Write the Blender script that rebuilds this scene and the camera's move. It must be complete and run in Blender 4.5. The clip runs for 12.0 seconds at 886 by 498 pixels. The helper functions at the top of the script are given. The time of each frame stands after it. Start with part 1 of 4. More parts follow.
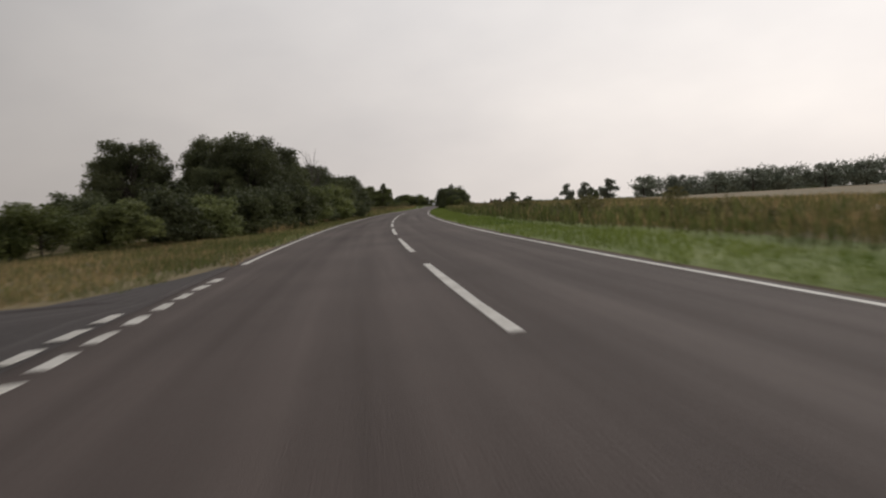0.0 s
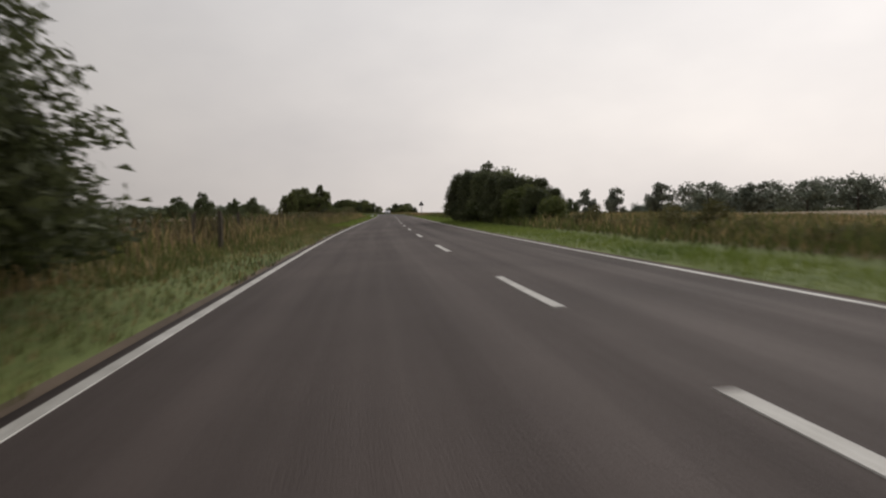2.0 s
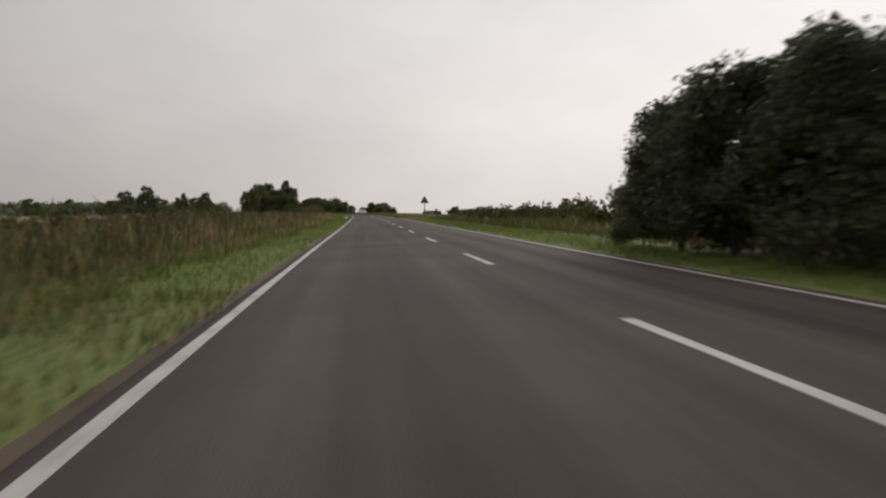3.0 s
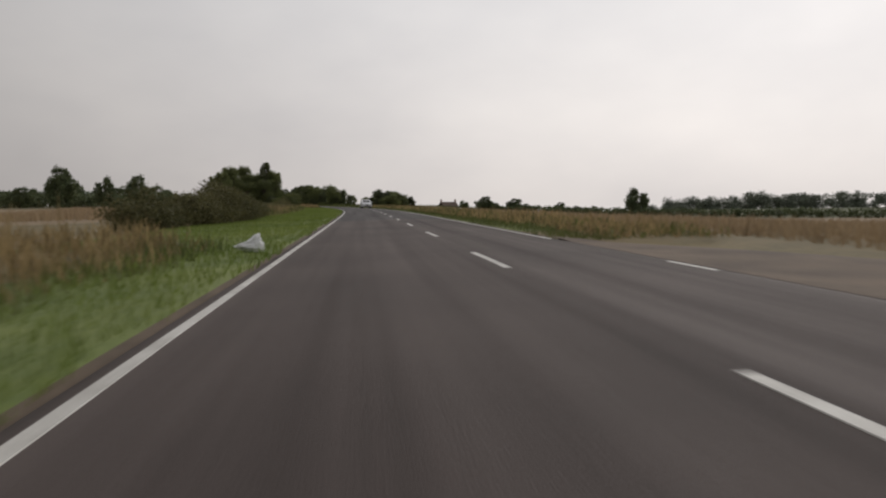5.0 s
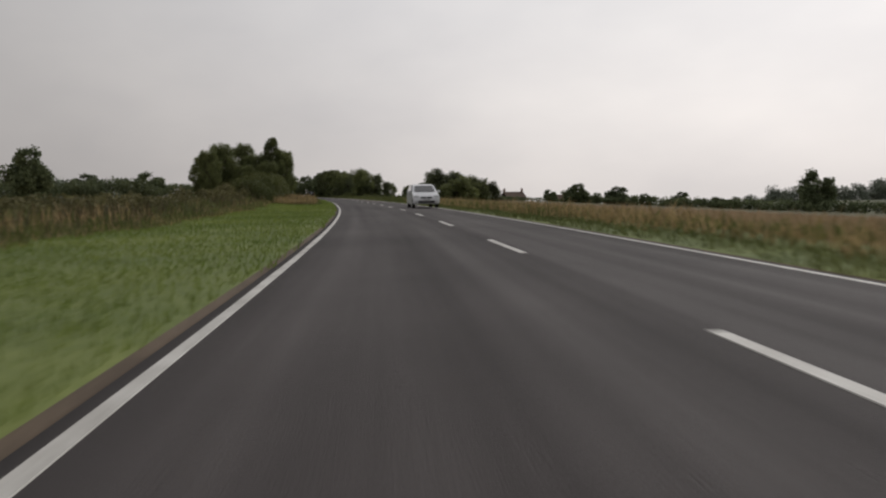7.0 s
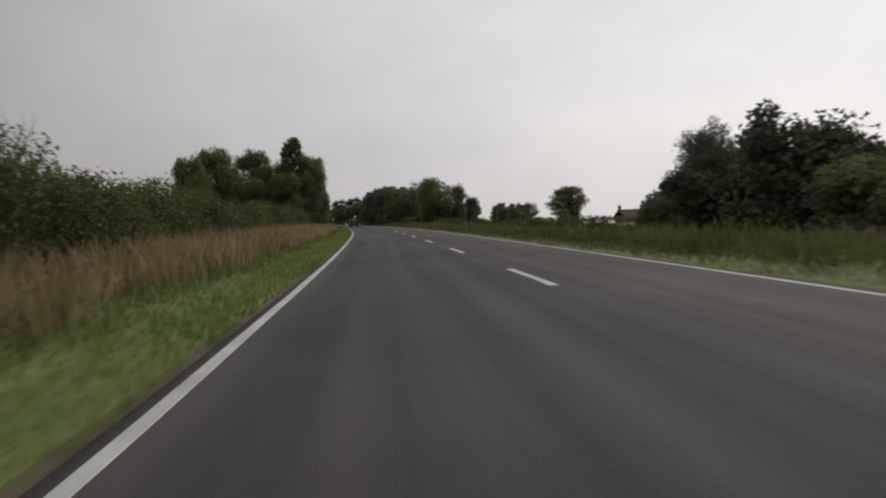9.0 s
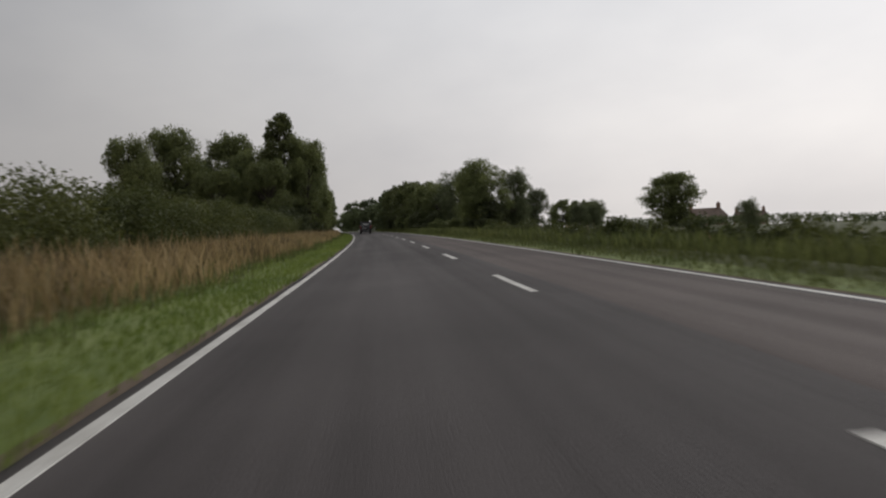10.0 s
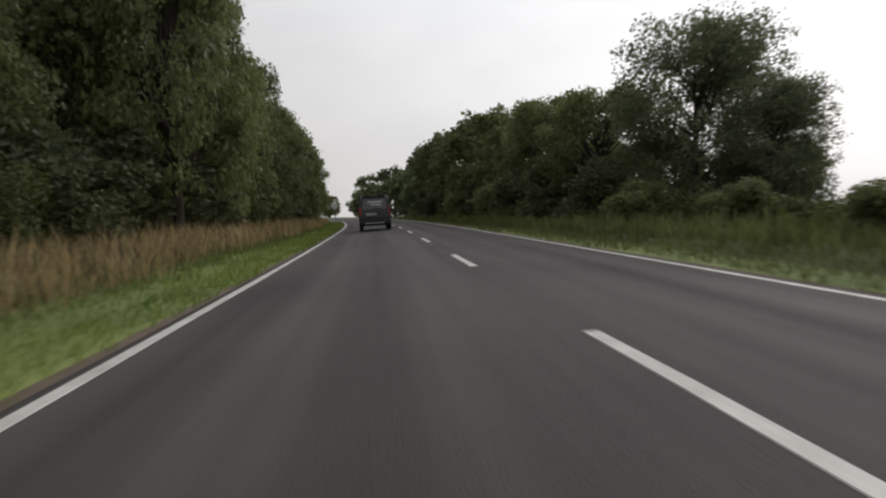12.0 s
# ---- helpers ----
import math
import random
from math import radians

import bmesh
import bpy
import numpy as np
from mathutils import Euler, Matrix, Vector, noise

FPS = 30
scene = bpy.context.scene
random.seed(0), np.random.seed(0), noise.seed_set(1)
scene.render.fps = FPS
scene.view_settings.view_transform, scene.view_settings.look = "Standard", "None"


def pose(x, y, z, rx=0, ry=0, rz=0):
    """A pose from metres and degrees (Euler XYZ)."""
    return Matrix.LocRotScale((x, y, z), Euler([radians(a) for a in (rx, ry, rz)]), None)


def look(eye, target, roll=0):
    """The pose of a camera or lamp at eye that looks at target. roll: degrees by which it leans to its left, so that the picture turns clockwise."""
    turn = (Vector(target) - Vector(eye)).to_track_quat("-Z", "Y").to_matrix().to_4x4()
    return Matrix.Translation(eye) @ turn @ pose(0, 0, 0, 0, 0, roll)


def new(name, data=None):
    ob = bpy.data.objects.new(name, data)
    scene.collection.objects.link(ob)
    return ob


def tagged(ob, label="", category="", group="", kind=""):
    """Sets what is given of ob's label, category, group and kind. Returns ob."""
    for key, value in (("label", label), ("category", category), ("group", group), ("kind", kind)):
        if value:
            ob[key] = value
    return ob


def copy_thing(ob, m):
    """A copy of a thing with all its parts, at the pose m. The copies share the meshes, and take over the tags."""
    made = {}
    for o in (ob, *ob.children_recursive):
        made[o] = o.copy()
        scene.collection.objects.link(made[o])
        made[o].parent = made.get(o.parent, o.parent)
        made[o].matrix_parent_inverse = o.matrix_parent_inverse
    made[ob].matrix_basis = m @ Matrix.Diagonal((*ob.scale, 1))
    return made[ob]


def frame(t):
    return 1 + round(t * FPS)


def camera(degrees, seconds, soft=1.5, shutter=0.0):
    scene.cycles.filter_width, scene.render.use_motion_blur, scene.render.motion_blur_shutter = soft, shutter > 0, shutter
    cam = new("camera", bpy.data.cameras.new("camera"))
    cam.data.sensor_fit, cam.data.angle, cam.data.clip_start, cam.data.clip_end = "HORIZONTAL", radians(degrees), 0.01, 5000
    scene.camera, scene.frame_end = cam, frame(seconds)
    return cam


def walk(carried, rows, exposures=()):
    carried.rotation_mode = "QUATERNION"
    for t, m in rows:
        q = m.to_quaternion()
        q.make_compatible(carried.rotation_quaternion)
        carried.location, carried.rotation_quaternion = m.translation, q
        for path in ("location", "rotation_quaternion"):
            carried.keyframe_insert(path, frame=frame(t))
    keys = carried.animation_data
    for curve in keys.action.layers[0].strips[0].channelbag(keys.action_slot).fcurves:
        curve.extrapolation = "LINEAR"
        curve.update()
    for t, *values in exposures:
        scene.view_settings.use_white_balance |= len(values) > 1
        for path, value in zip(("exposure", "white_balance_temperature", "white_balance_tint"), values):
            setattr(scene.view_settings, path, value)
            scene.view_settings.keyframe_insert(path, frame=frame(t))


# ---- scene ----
cam = camera(68.0, 12.0, soft=2.2, shutter=0.14)

# ---- camera and its walk: place, pitch, yaw, roll ----
PATH = [
    (0.0, (-1.08, 0.40, 0.905), -3.97, -8.58, -3.74),
    (0.5, (-0.39, 19.81, 0.905), -3.42, -10.08, -3.14),
    (1.0, (0.89, 38.31, 0.905), -3.27, -11.48, -3.11),
    (1.5, (2.38, 56.45, 0.905), -3.65, -12.84, -2.39),
    (2.0, (4.11, 74.54, 0.905), -3.40, -14.14, -1.63),
    (2.5, (6.28, 92.92, 0.905), -3.21, -15.85, -1.01),
    (3.0, (9.02, 111.30, 0.905), -3.35, -16.65, -0.67),
    (3.2, (10.33, 118.78, 0.905), -3.58, -16.62, -0.44),
    (4.0, (15.64, 149.54, 0.905), -3.42, -16.91, -0.54),
    (4.8, (20.86, 180.29, 0.905), -3.27, -16.57, -0.64),
    (5.0, (22.12, 187.75, 0.905), -4.09, -16.39, -0.65),
    (5.5, (25.15, 206.14, 0.905), -3.75, -15.78, -0.44),
    (6.0, (28.01, 224.33, 0.905), -4.48, -15.27, -0.35),
    (6.5, (31.05, 242.96, 0.905), -4.14, -14.56, -1.22),
    (7.0, (33.68, 261.58, 0.905), -4.89, -12.95, -0.79),
    (7.2, (34.70, 268.85, 0.905), -4.50, -12.31, -1.20),
    (8.0, (37.43, 295.86, 0.905), -3.51, -9.69, -2.11),
    (8.8, (39.06, 323.00, 0.905), -2.51, -7.94, -3.02),
    (9.0, (39.37, 329.85, 0.905), -2.70, -7.70, -2.66),
    (9.5, (40.18, 346.94, 0.905), -1.31, -6.86, -2.87),
    (10.0, (40.69, 363.45, 0.905), -2.24, -6.02, -3.26),
    (10.5, (41.01, 379.94, 0.905), -3.27, -5.27, -2.54),
    (11.0, (41.22, 396.35, 0.905), -3.31, -4.63, -2.48),
    (11.5, (41.10, 412.42, 0.905), -3.33, -4.23, -2.43),
    (12.0, (40.85, 428.49, 0.905), -3.47, -3.82, -3.01),
]
walk(cam, [(t, pose(*e, 90 + p, 0, y) @ pose(0, 0, 0, 0, 0, r)) for t, e, p, y, r in PATH],
     exposures=[(0.0, 0.18, 6540, 11.3), (2.5, 0.12, 6500, 11.3), (5.0, 0.08, 6400, 11), (7.2, 0.08, 6350, 11), (8.8, 0.08, 6250, 10), (10.5, 0.14, 6250, 10), (11.0, 0.28, 6220, 10), (11.5, 0.44, 6220, 9), (12.0, 0.5, 6220, 9)])

# ---- world and sun: an even overcast, brighter ahead and to the right ----
SUN_AZ, SUN_EL = radians(48), radians(24)          # from +y towards +x
world = bpy.data.worlds.new("overcast")
scene.world = world
world.use_nodes = True
wn, wl_ = world.node_tree.nodes, world.node_tree.links
wn.clear()


def wnode(kind, **kw):
    nd = wn.new(kind)
    for key, value in kw.items():
        nd.inputs[key].default_value = value
    return nd


sky = wn.new("ShaderNodeTexSky")
sky.sky_type, sky.sun_disc = "NISHITA", False
sky.sun_elevation, sky.sun_rotation = SUN_EL, SUN_AZ
sky.air_density, sky.dust_density = 1.5, 4.0
grey = wnode("ShaderNodeHueSaturation", Saturation=0.25, Value=0.1)
wl_.new(sky.outputs[0], grey.inputs["Color"])
tc = wn.new("ShaderNodeTexCoord")
stretch = wn.new("ShaderNodeMapping")
stretch.inputs["Scale"].default_value = (1.0, 1.0, 2.0)
wl_.new(tc.outputs["Generated"], stretch.inputs[0])
clouds = wnode("ShaderNodeTexNoise", Scale=2.1, Detail=5.0, Roughness=0.5)
wl_.new(stretch.outputs[0], clouds.inputs["Vector"])
ramp = wn.new("ShaderNodeValToRGB")
ramp.color_ramp.elements[0].position, ramp.color_ramp.elements[0].color = 0.28, (0.59, 0.575, 0.57, 1)
ramp.color_ramp.elements[1].position, ramp.color_ramp.elements[1].color = 0.72, (0.77, 0.74, 0.71, 1)
wl_.new(clouds.outputs["Fac"], ramp.inputs[0])
# the veiled sun: a broad brightening of the cloud round its direction
toward = wn.new("ShaderNodeVectorMath")
toward.operation = "DOT_PRODUCT"
toward.inputs[1].default_value = (math.sin(SUN_AZ) * math.cos(SUN_EL), math.cos(SUN_AZ) * math.cos(SUN_EL), math.sin(SUN_EL))
wl_.new(tc.outputs["Generated"], toward.inputs[0])
glow = wn.new("ShaderNodeMapRange")
for key, value in (("From Min", 0.25), ("From Max", 1.0), ("To Min", 0.56), ("To Max", 1.08)):
    glow.inputs[key].default_value = value
glow.interpolation_type = "SMOOTHSTEP"
wl_.new(toward.outputs["Value"], glow.inputs["Value"])
lit = wn.new("ShaderNodeMix")
lit.data_type, lit.blend_type = "RGBA", "MULTIPLY"
lit.inputs[0].default_value = 1.0
wl_.new(ramp.outputs[0], lit.inputs[6])
wl_.new(glow.outputs[0], lit.inputs[7])
sep = wn.new("ShaderNodeSeparateXYZ")
wl_.new(tc.outputs["Generated"], sep.inputs[0])
low = wn.new("ShaderNodeMapRange")
low.inputs["From Max"].default_value = 0.32
wl_.new(sep.outputs["Z"], low.inputs["Value"])
tint = wn.new("ShaderNodeMix")
tint.data_type = "RGBA"
tint.inputs[6].default_value, tint.inputs[7].default_value = (1.025, 0.985, 0.95, 1), (0.965, 0.975, 0.99, 1)
wl_.new(low.outputs[0], tint.inputs[0])
warm = wn.new("ShaderNodeMix")
warm.data_type, warm.blend_type = "RGBA", "MULTIPLY"
warm.inputs[0].default_value = 1.0
wl_.new(lit.outputs[2], warm.inputs[6])
wl_.new(tint.outputs[2], warm.inputs[7])
cover = wn.new("ShaderNodeMix")
cover.data_type = "RGBA"
cover.inputs[0].default_value = 0.96
wl_.new(grey.outputs[0], cover.inputs[6])
wl_.new(warm.outputs[2], cover.inputs[7])
bg = wn.new("ShaderNodeBackground")
bg.inputs["Strength"].default_value = 1.0
wl_.new(cover.outputs[2], bg.inputs["Color"])
wl_.new(bg.outputs[0], wn.new("ShaderNodeOutputWorld").inputs["Surface"])

sun = new("sun", bpy.data.lights.new("sun", "SUN"))
sun.data.energy, sun.data.angle, sun.data.color = 0.6, radians(40), (1.0, 0.96, 0.9)
sun.matrix_world = look((math.sin(SUN_AZ) * 90, math.cos(SUN_AZ) * 90, 90 * math.tan(SUN_EL)), (0, 0, 0))


# ---- materials ----
def material(name, dark, light, rough=0.8, scale=3.0, fine=40.0, bump=0.0, metal=0.0, vary=0.0, island=0.0, clear=0.0, through_light=0.0, shine=0.5):
    """Two colours mixed by a coarse and a fine noise; vary and island shift the value by object and by piece."""
    m = bpy.data.materials.new(name)
    m.use_nodes = True
    nt = m.node_tree
    nodes, links = nt.nodes, nt.links
    b = nodes["Principled BSDF"]
    b.inputs["Roughness"].default_value, b.inputs["Metallic"].default_value = rough, metal
    b.inputs["Coat Weight"].default_value = clear
    b.inputs["Specular IOR Level"].default_value = shine
    co = nodes.new("ShaderNodeTexCoord")
    src = co.outputs["Object"]
    n1, n2 = nodes.new("ShaderNodeTexNoise"), nodes.new("ShaderNodeTexNoise")
    n1.inputs["Scale"].default_value, n1.inputs["Detail"].default_value = scale, 4
    n2.inputs["Scale"].default_value, n2.inputs["Detail"].default_value = fine, 3
    for nd in (n1, n2):
        links.new(src, nd.inputs["Vector"])
    add = nodes.new("ShaderNodeMath")
    add.operation = "MULTIPLY_ADD"
    add.inputs[1].default_value = 0.6
    links.new(n1.outputs["Fac"], add.inputs[0])
    half = nodes.new("ShaderNodeMath")
    half.operation = "MULTIPLY"
    half.inputs[1].default_value = 0.4
    links.new(n2.outputs["Fac"], half.inputs[0])
    links.new(half.outputs[0], add.inputs[2])
    rp = nodes.new("ShaderNodeValToRGB")
    rp.color_ramp.elements[0].position, rp.color_ramp.elements[0].color = 0.34, (*dark, 1)
    rp.color_ramp.elements[1].position, rp.color_ramp.elements[1].color = 0.66, (*light, 1)
    links.new(add.outputs[0], rp.inputs[0])
    col = rp.outputs[0]
    if vary or island:
        hs = nodes.new("ShaderNodeHueSaturation")
        val = None
        for amount, node_kind, sock in ((vary, "ShaderNodeObjectInfo", "Random"), (island, "ShaderNodeNewGeometry", "Random Per Island")):
            if not amount:
                continue
            rnd = nodes.new(node_kind)
            mr = nodes.new("ShaderNodeMapRange")
            mr.inputs["To Min"].default_value, mr.inputs["To Max"].default_value = 1 - amount, 1 + amount
            links.new(rnd.outputs[sock], mr.inputs["Value"])
            if val is None:
                val = mr.outputs[0]
            else:
                mul = nodes.new("ShaderNodeMath")
                mul.operation = "MULTIPLY"
                links.new(val, mul.inputs[0])
                links.new(mr.outputs[0], mul.inputs[1])
                val = mul.outputs[0]
        links.new(val, hs.inputs["Value"])
        links.new(col, hs.inputs["Color"])
        col = hs.outputs[0]
    links.new(col, b.inputs["Base Color"])
    if bump:
        bp = nodes.new("ShaderNodeBump")
        bp.inputs["Strength"].default_value, bp.inputs["Distance"].default_value = bump, 0.02
        links.new(n2.outputs["Fac"], bp.inputs["Height"])
        links.new(bp.outputs[0], b.inputs["Normal"])
    if through_light:
        tr = nodes.new("ShaderNodeBsdfTranslucent")
        links.new(col, tr.inputs["Color"])
        mx = nodes.new("ShaderNodeMixShader")
        mx.inputs[0].default_value = through_light
        links.new(b.outputs[0], mx.inputs[1])
        links.new(tr.outputs[0], mx.inputs[2])
        links.new(mx.outputs[0], nodes["Material Output"].inputs["Surface"])
    return m


def asphalt(name="asphalt", dark=(0.051, 0.0437, 0.0423), light=(0.086, 0.0748, 0.0725)):
    """Worn asphalt: chippings, long polished wheel tracks and blotches, laid by the road's own width and length."""
    m = material(name, dark, light, 0.8, 0.25, 90.0, 0.5)
    nt = m.node_tree
    nodes, links = nt.nodes, nt.links
    b = nodes["Principled BSDF"]
    uv = nodes.new("ShaderNodeUVMap")
    mp = nodes.new("ShaderNodeMapping")
    mp.inputs["Scale"].default_value = (1.6, 0.03, 1)
    links.new(uv.outputs[0], mp.inputs[0])
    nz = nodes.new("ShaderNodeTexNoise")
    nz.inputs["Scale"].default_value, nz.inputs["Detail"].default_value = 1.0, 5
    links.new(mp.outputs[0], nz.inputs["Vector"])
    mr = nodes.new("ShaderNodeMapRange")
    for key, value in (("From Min", 0.3), ("From Max", 0.7), ("To Min", 0.74), ("To Max", 1.26)):
        mr.inputs[key].default_value = value
    links.new(nz.outputs["Fac"], mr.inputs["Value"])
    old = b.inputs["Base Color"].links[0].from_socket
    hs = nodes.new("ShaderNodeHueSaturation")
    links.new(old, hs.inputs["Color"])
    links.new(mr.outputs[0], hs.inputs["Value"])
    links.new(hs.outputs[0], b.inputs["Base Color"])
    rr = nodes.new("ShaderNodeMapRange")
    for key, value in (("From Min", 0.3), ("From Max", 0.7), ("To Min", 0.88), ("To Max", 0.74)):
        rr.inputs[key].default_value = value
    links.new(nz.outputs["Fac"], rr.inputs["Value"])
    links.new(rr.outputs[0], b.inputs["Roughness"])
    b.inputs["Specular IOR Level"].default_value = 0.3
    return m


ASPHALT = asphalt()
ASPHALT_BROWN = asphalt("brown_asphalt", (0.068, 0.0522, 0.0468), (0.112, 0.0872, 0.0788))
GRIT = material("gritty_track", (0.100, 0.073, 0.054), (0.205, 0.152, 0.106), 0.95, 0.6, 18.0, 0.5)
PAINT_WHITE = material("road_paint", (0.42, 0.40, 0.36), (0.72, 0.70, 0.65), 0.6, 2.0, 30.0, 0.3)
VERGE = material("verge_grass", (0.098, 0.138, 0.032), (0.215, 0.250, 0.068), 0.9, 0.35, 9.0, 0.4)
ROUGH = material("rough_grazing", (0.052, 0.060, 0.022), (0.115, 0.118, 0.048), 0.95, 0.3, 8.0, 0.4)
DRY = material("dry_grass_ground", (0.111, 0.091, 0.039), (0.247, 0.189, 0.091), 0.9, 0.3, 8.0, 0.4)
CROP = material("ripe_crop_ground", (0.210, 0.150, 0.085), (0.330, 0.245, 0.150), 0.9, 0.08, 5.0, 0.4)
SOIL = material("gritty_soil", (0.085, 0.063, 0.043), (0.165, 0.123, 0.085), 0.95, 0.9, 25.0, 0.5)
BLADE = material("green_blades", (0.112, 0.170, 0.030), (0.262, 0.310, 0.072), 0.7, 0.25, 3.0, 0, island=0.25, through_light=0.35)
BLADE_DULL = material("dull_green_blades", (0.081, 0.102, 0.029), (0.169, 0.181, 0.058), 0.7, 0.2, 2.0, 0, island=0.4, through_light=0.35)
STRAW = material("straw_blades", (0.215, 0.158, 0.070), (0.455, 0.335, 0.170), 0.7, 0.2, 2.0, 0, island=0.4, through_light=0.35)
WEED = material("brown_weeds", (0.060, 0.052, 0.024), (0.150, 0.118, 0.058), 0.75, 0.2, 2.0, 0, island=0.4, through_light=0.3)
CROP_STALK = material("ripe_crop_stalks", (0.288, 0.206, 0.119), (0.450, 0.338, 0.206), 0.7, 0.1, 2.0, 0, island=0.25, through_light=0.2)
LEAF_OAK = material("oak_leaves", (0.106, 0.126, 0.050), (0.222, 0.246, 0.092), 0.55, 0.35, 3.0, 0, vary=0.22, island=0.2, through_light=0.42, shine=0.35)
LEAF_DARK = material("dark_leaves", (0.064, 0.078, 0.037), (0.142, 0.155, 0.069), 0.55, 0.35, 3.0, 0, vary=0.22, island=0.2, through_light=0.36, shine=0.35)
LEAF_LIGHT = material("light_leaves", (0.084, 0.110, 0.032), (0.186, 0.204, 0.064), 0.55, 0.35, 3.0, 0, vary=0.2, island=0.2, through_light=0.3, shine=0.35)
LEAF_HEDGE = material("hedge_leaves", (0.048, 0.064, 0.018), (0.128, 0.138, 0.040), 0.6, 0.3, 3.0, 0, vary=0.15, island=0.2, through_light=0.3, shine=0.35)
# distance haze is painted into this leaf colour: paler and greyer than near leaves
LEAF_FAR = material("hazy_pale_leaves", (0.141, 0.172, 0.131), (0.265, 0.290, 0.219), 0.8, 0.1, 1.0, 0, vary=0.2, island=0.2, shine=0.35)
# base colour lifted part-way to imitate haze over middle-distance trees
LEAF_FIELD = material("half_hazy_field_leaves", (0.090, 0.118, 0.055), (0.192, 0.221, 0.106), 0.7, 0.2, 2.0, 0, vary=0.2, island=0.2, through_light=0.2, shine=0.35)
# greyed in its base colour to stand in for haze on the windscreen
LEAF_ASH = material("hazy_ash_leaves", (0.100, 0.120, 0.062), (0.200, 0.222, 0.118), 0.7, 0.35, 3.0, 0, vary=0.15, island=0.22, through_light=0.36, shine=0.35)
LEAF_SCRUB = material("brown_olive_scrub", (0.088, 0.088, 0.036), (0.195, 0.178, 0.080), 0.75, 0.3, 3.0, 0, vary=0.15, island=0.28, through_light=0.3, shine=0.35)
BARK = material("bark", (0.035, 0.028, 0.020), (0.085, 0.070, 0.052), 0.9, 2.0, 18.0, 0.6)
DEAD = material("dead_wood", (0.070, 0.062, 0.052), (0.140, 0.125, 0.105), 0.9, 2.0, 18.0, 0.4)
POST_WOOD = material("weathered_post_wood", (0.050, 0.040, 0.030), (0.120, 0.100, 0.075), 0.9, 3.0, 30.0, 0.5)
GALV = material("galvanised_steel", (0.20, 0.20, 0.20), (0.30, 0.30, 0.30), 0.5, 4.0, 40.0, 0.1, metal=0.7)
SIGN_BACK = material("grey_sign_back", (0.035, 0.036, 0.038), (0.060, 0.060, 0.062), 0.6, 4.0, 30.0, 0.1)
VAN_PAINT = material("dark_van_paint", (0.014, 0.0125, 0.0135), (0.024, 0.021, 0.023), 0.4, 2.0, 20.0, 0, clear=0.15)
CAR_PAINT = material("white_car_paint", (0.62, 0.63, 0.65), (0.74, 0.75, 0.77), 0.3, 2.0, 20.0, 0, clear=0.6)
PLASTIC = material("black_plastic", (0.012, 0.012, 0.013), (0.028, 0.028, 0.030), 0.6, 5.0, 60.0, 0.1)
RUBBER = material("tyre_rubber", (0.012, 0.012, 0.012), (0.026, 0.025, 0.024), 0.85, 5.0, 60.0, 0.3)
RIM = material("wheel_alloy", (0.30, 0.30, 0.31), (0.45, 0.45, 0.46), 0.35, 5.0, 40.0, 0, metal=0.9)
TAIL_RED = material("red_lamp_plastic", (0.22, 0.010, 0.010), (0.36, 0.020, 0.016), 0.2, 5.0, 40.0, 0, clear=0.5)
LAMP_CLEAR = material("clear_lamp_plastic", (0.45, 0.46, 0.47), (0.65, 0.66, 0.67), 0.15, 5.0, 40.0, 0, clear=0.7)
BRICK = material("red_brown_brick", (0.150, 0.085, 0.060), (0.270, 0.165, 0.120), 0.9, 1.5, 30.0, 0.3)
ROOF_TILE = material("brown_roof_tile", (0.080, 0.055, 0.042), (0.160, 0.110, 0.085), 0.85, 1.5, 25.0, 0.3)
LETTER = material("white_lettering", (0.60, 0.60, 0.60), (0.75, 0.75, 0.75), 0.5, 5.0, 40.0)
GLASS = material("tinted_car_glass", (0.012, 0.013, 0.014), (0.018, 0.019, 0.021), 0.06, 2.0, 20.0, 0, clear=0.8)

# ---- the road's line in plan: curvature every 12 m from 24 m behind the start, per 10,000 m ----
K = [-37.1, -33.1, -28.9, -24.8, -20.7, -16.9, -13.7, -11.3, -9.4, -8.4, -8.1, -7.6, -5.2, -2.0, 0.8, 2.2, 2.2, 1.8, 0.0, 0.0,
     0.6, 2.0, 4.7, 8.7, 12.1, 17.7, 17.7, 15.5, 11.7, 7.8, 8.0, 7.6, 6.7, 6.0, 6.3, 7.1, 7.1, 6.4, 5.8, 5.2, 5.0, 8.0, 13.0, 17.0, 18.0, 18.0, 17.0, 15.0, 12.0, 8.0, 4.0, 0.0]
LEFT, RIGHT = 3.42, 2.84        # centre line to the edge lines
MARK_STEP, MARK_PHASE = 8.4, 4.72
S_ALL = np.arange(-90.0, 1300.5, 1.0)
_k = np.interp(S_ALL, -24 + 12.0 * np.arange(len(K)), np.array(K) * 1e-4)
_h = np.concatenate([[0], np.cumsum((_k[1:] + _k[:-1]) / 2)])
_h -= _h[90]
_x = np.concatenate([[0], np.cumsum(-(np.sin(_h[1:]) + np.sin(_h[:-1])) / 2)])
_y = np.concatenate([[0], np.cumsum((np.cos(_h[1:]) + np.cos(_h[:-1])) / 2)])
_x -= _x[90]
_y -= _y[90]


def heading(s):
    return np.interp(s, S_ALL, _h)


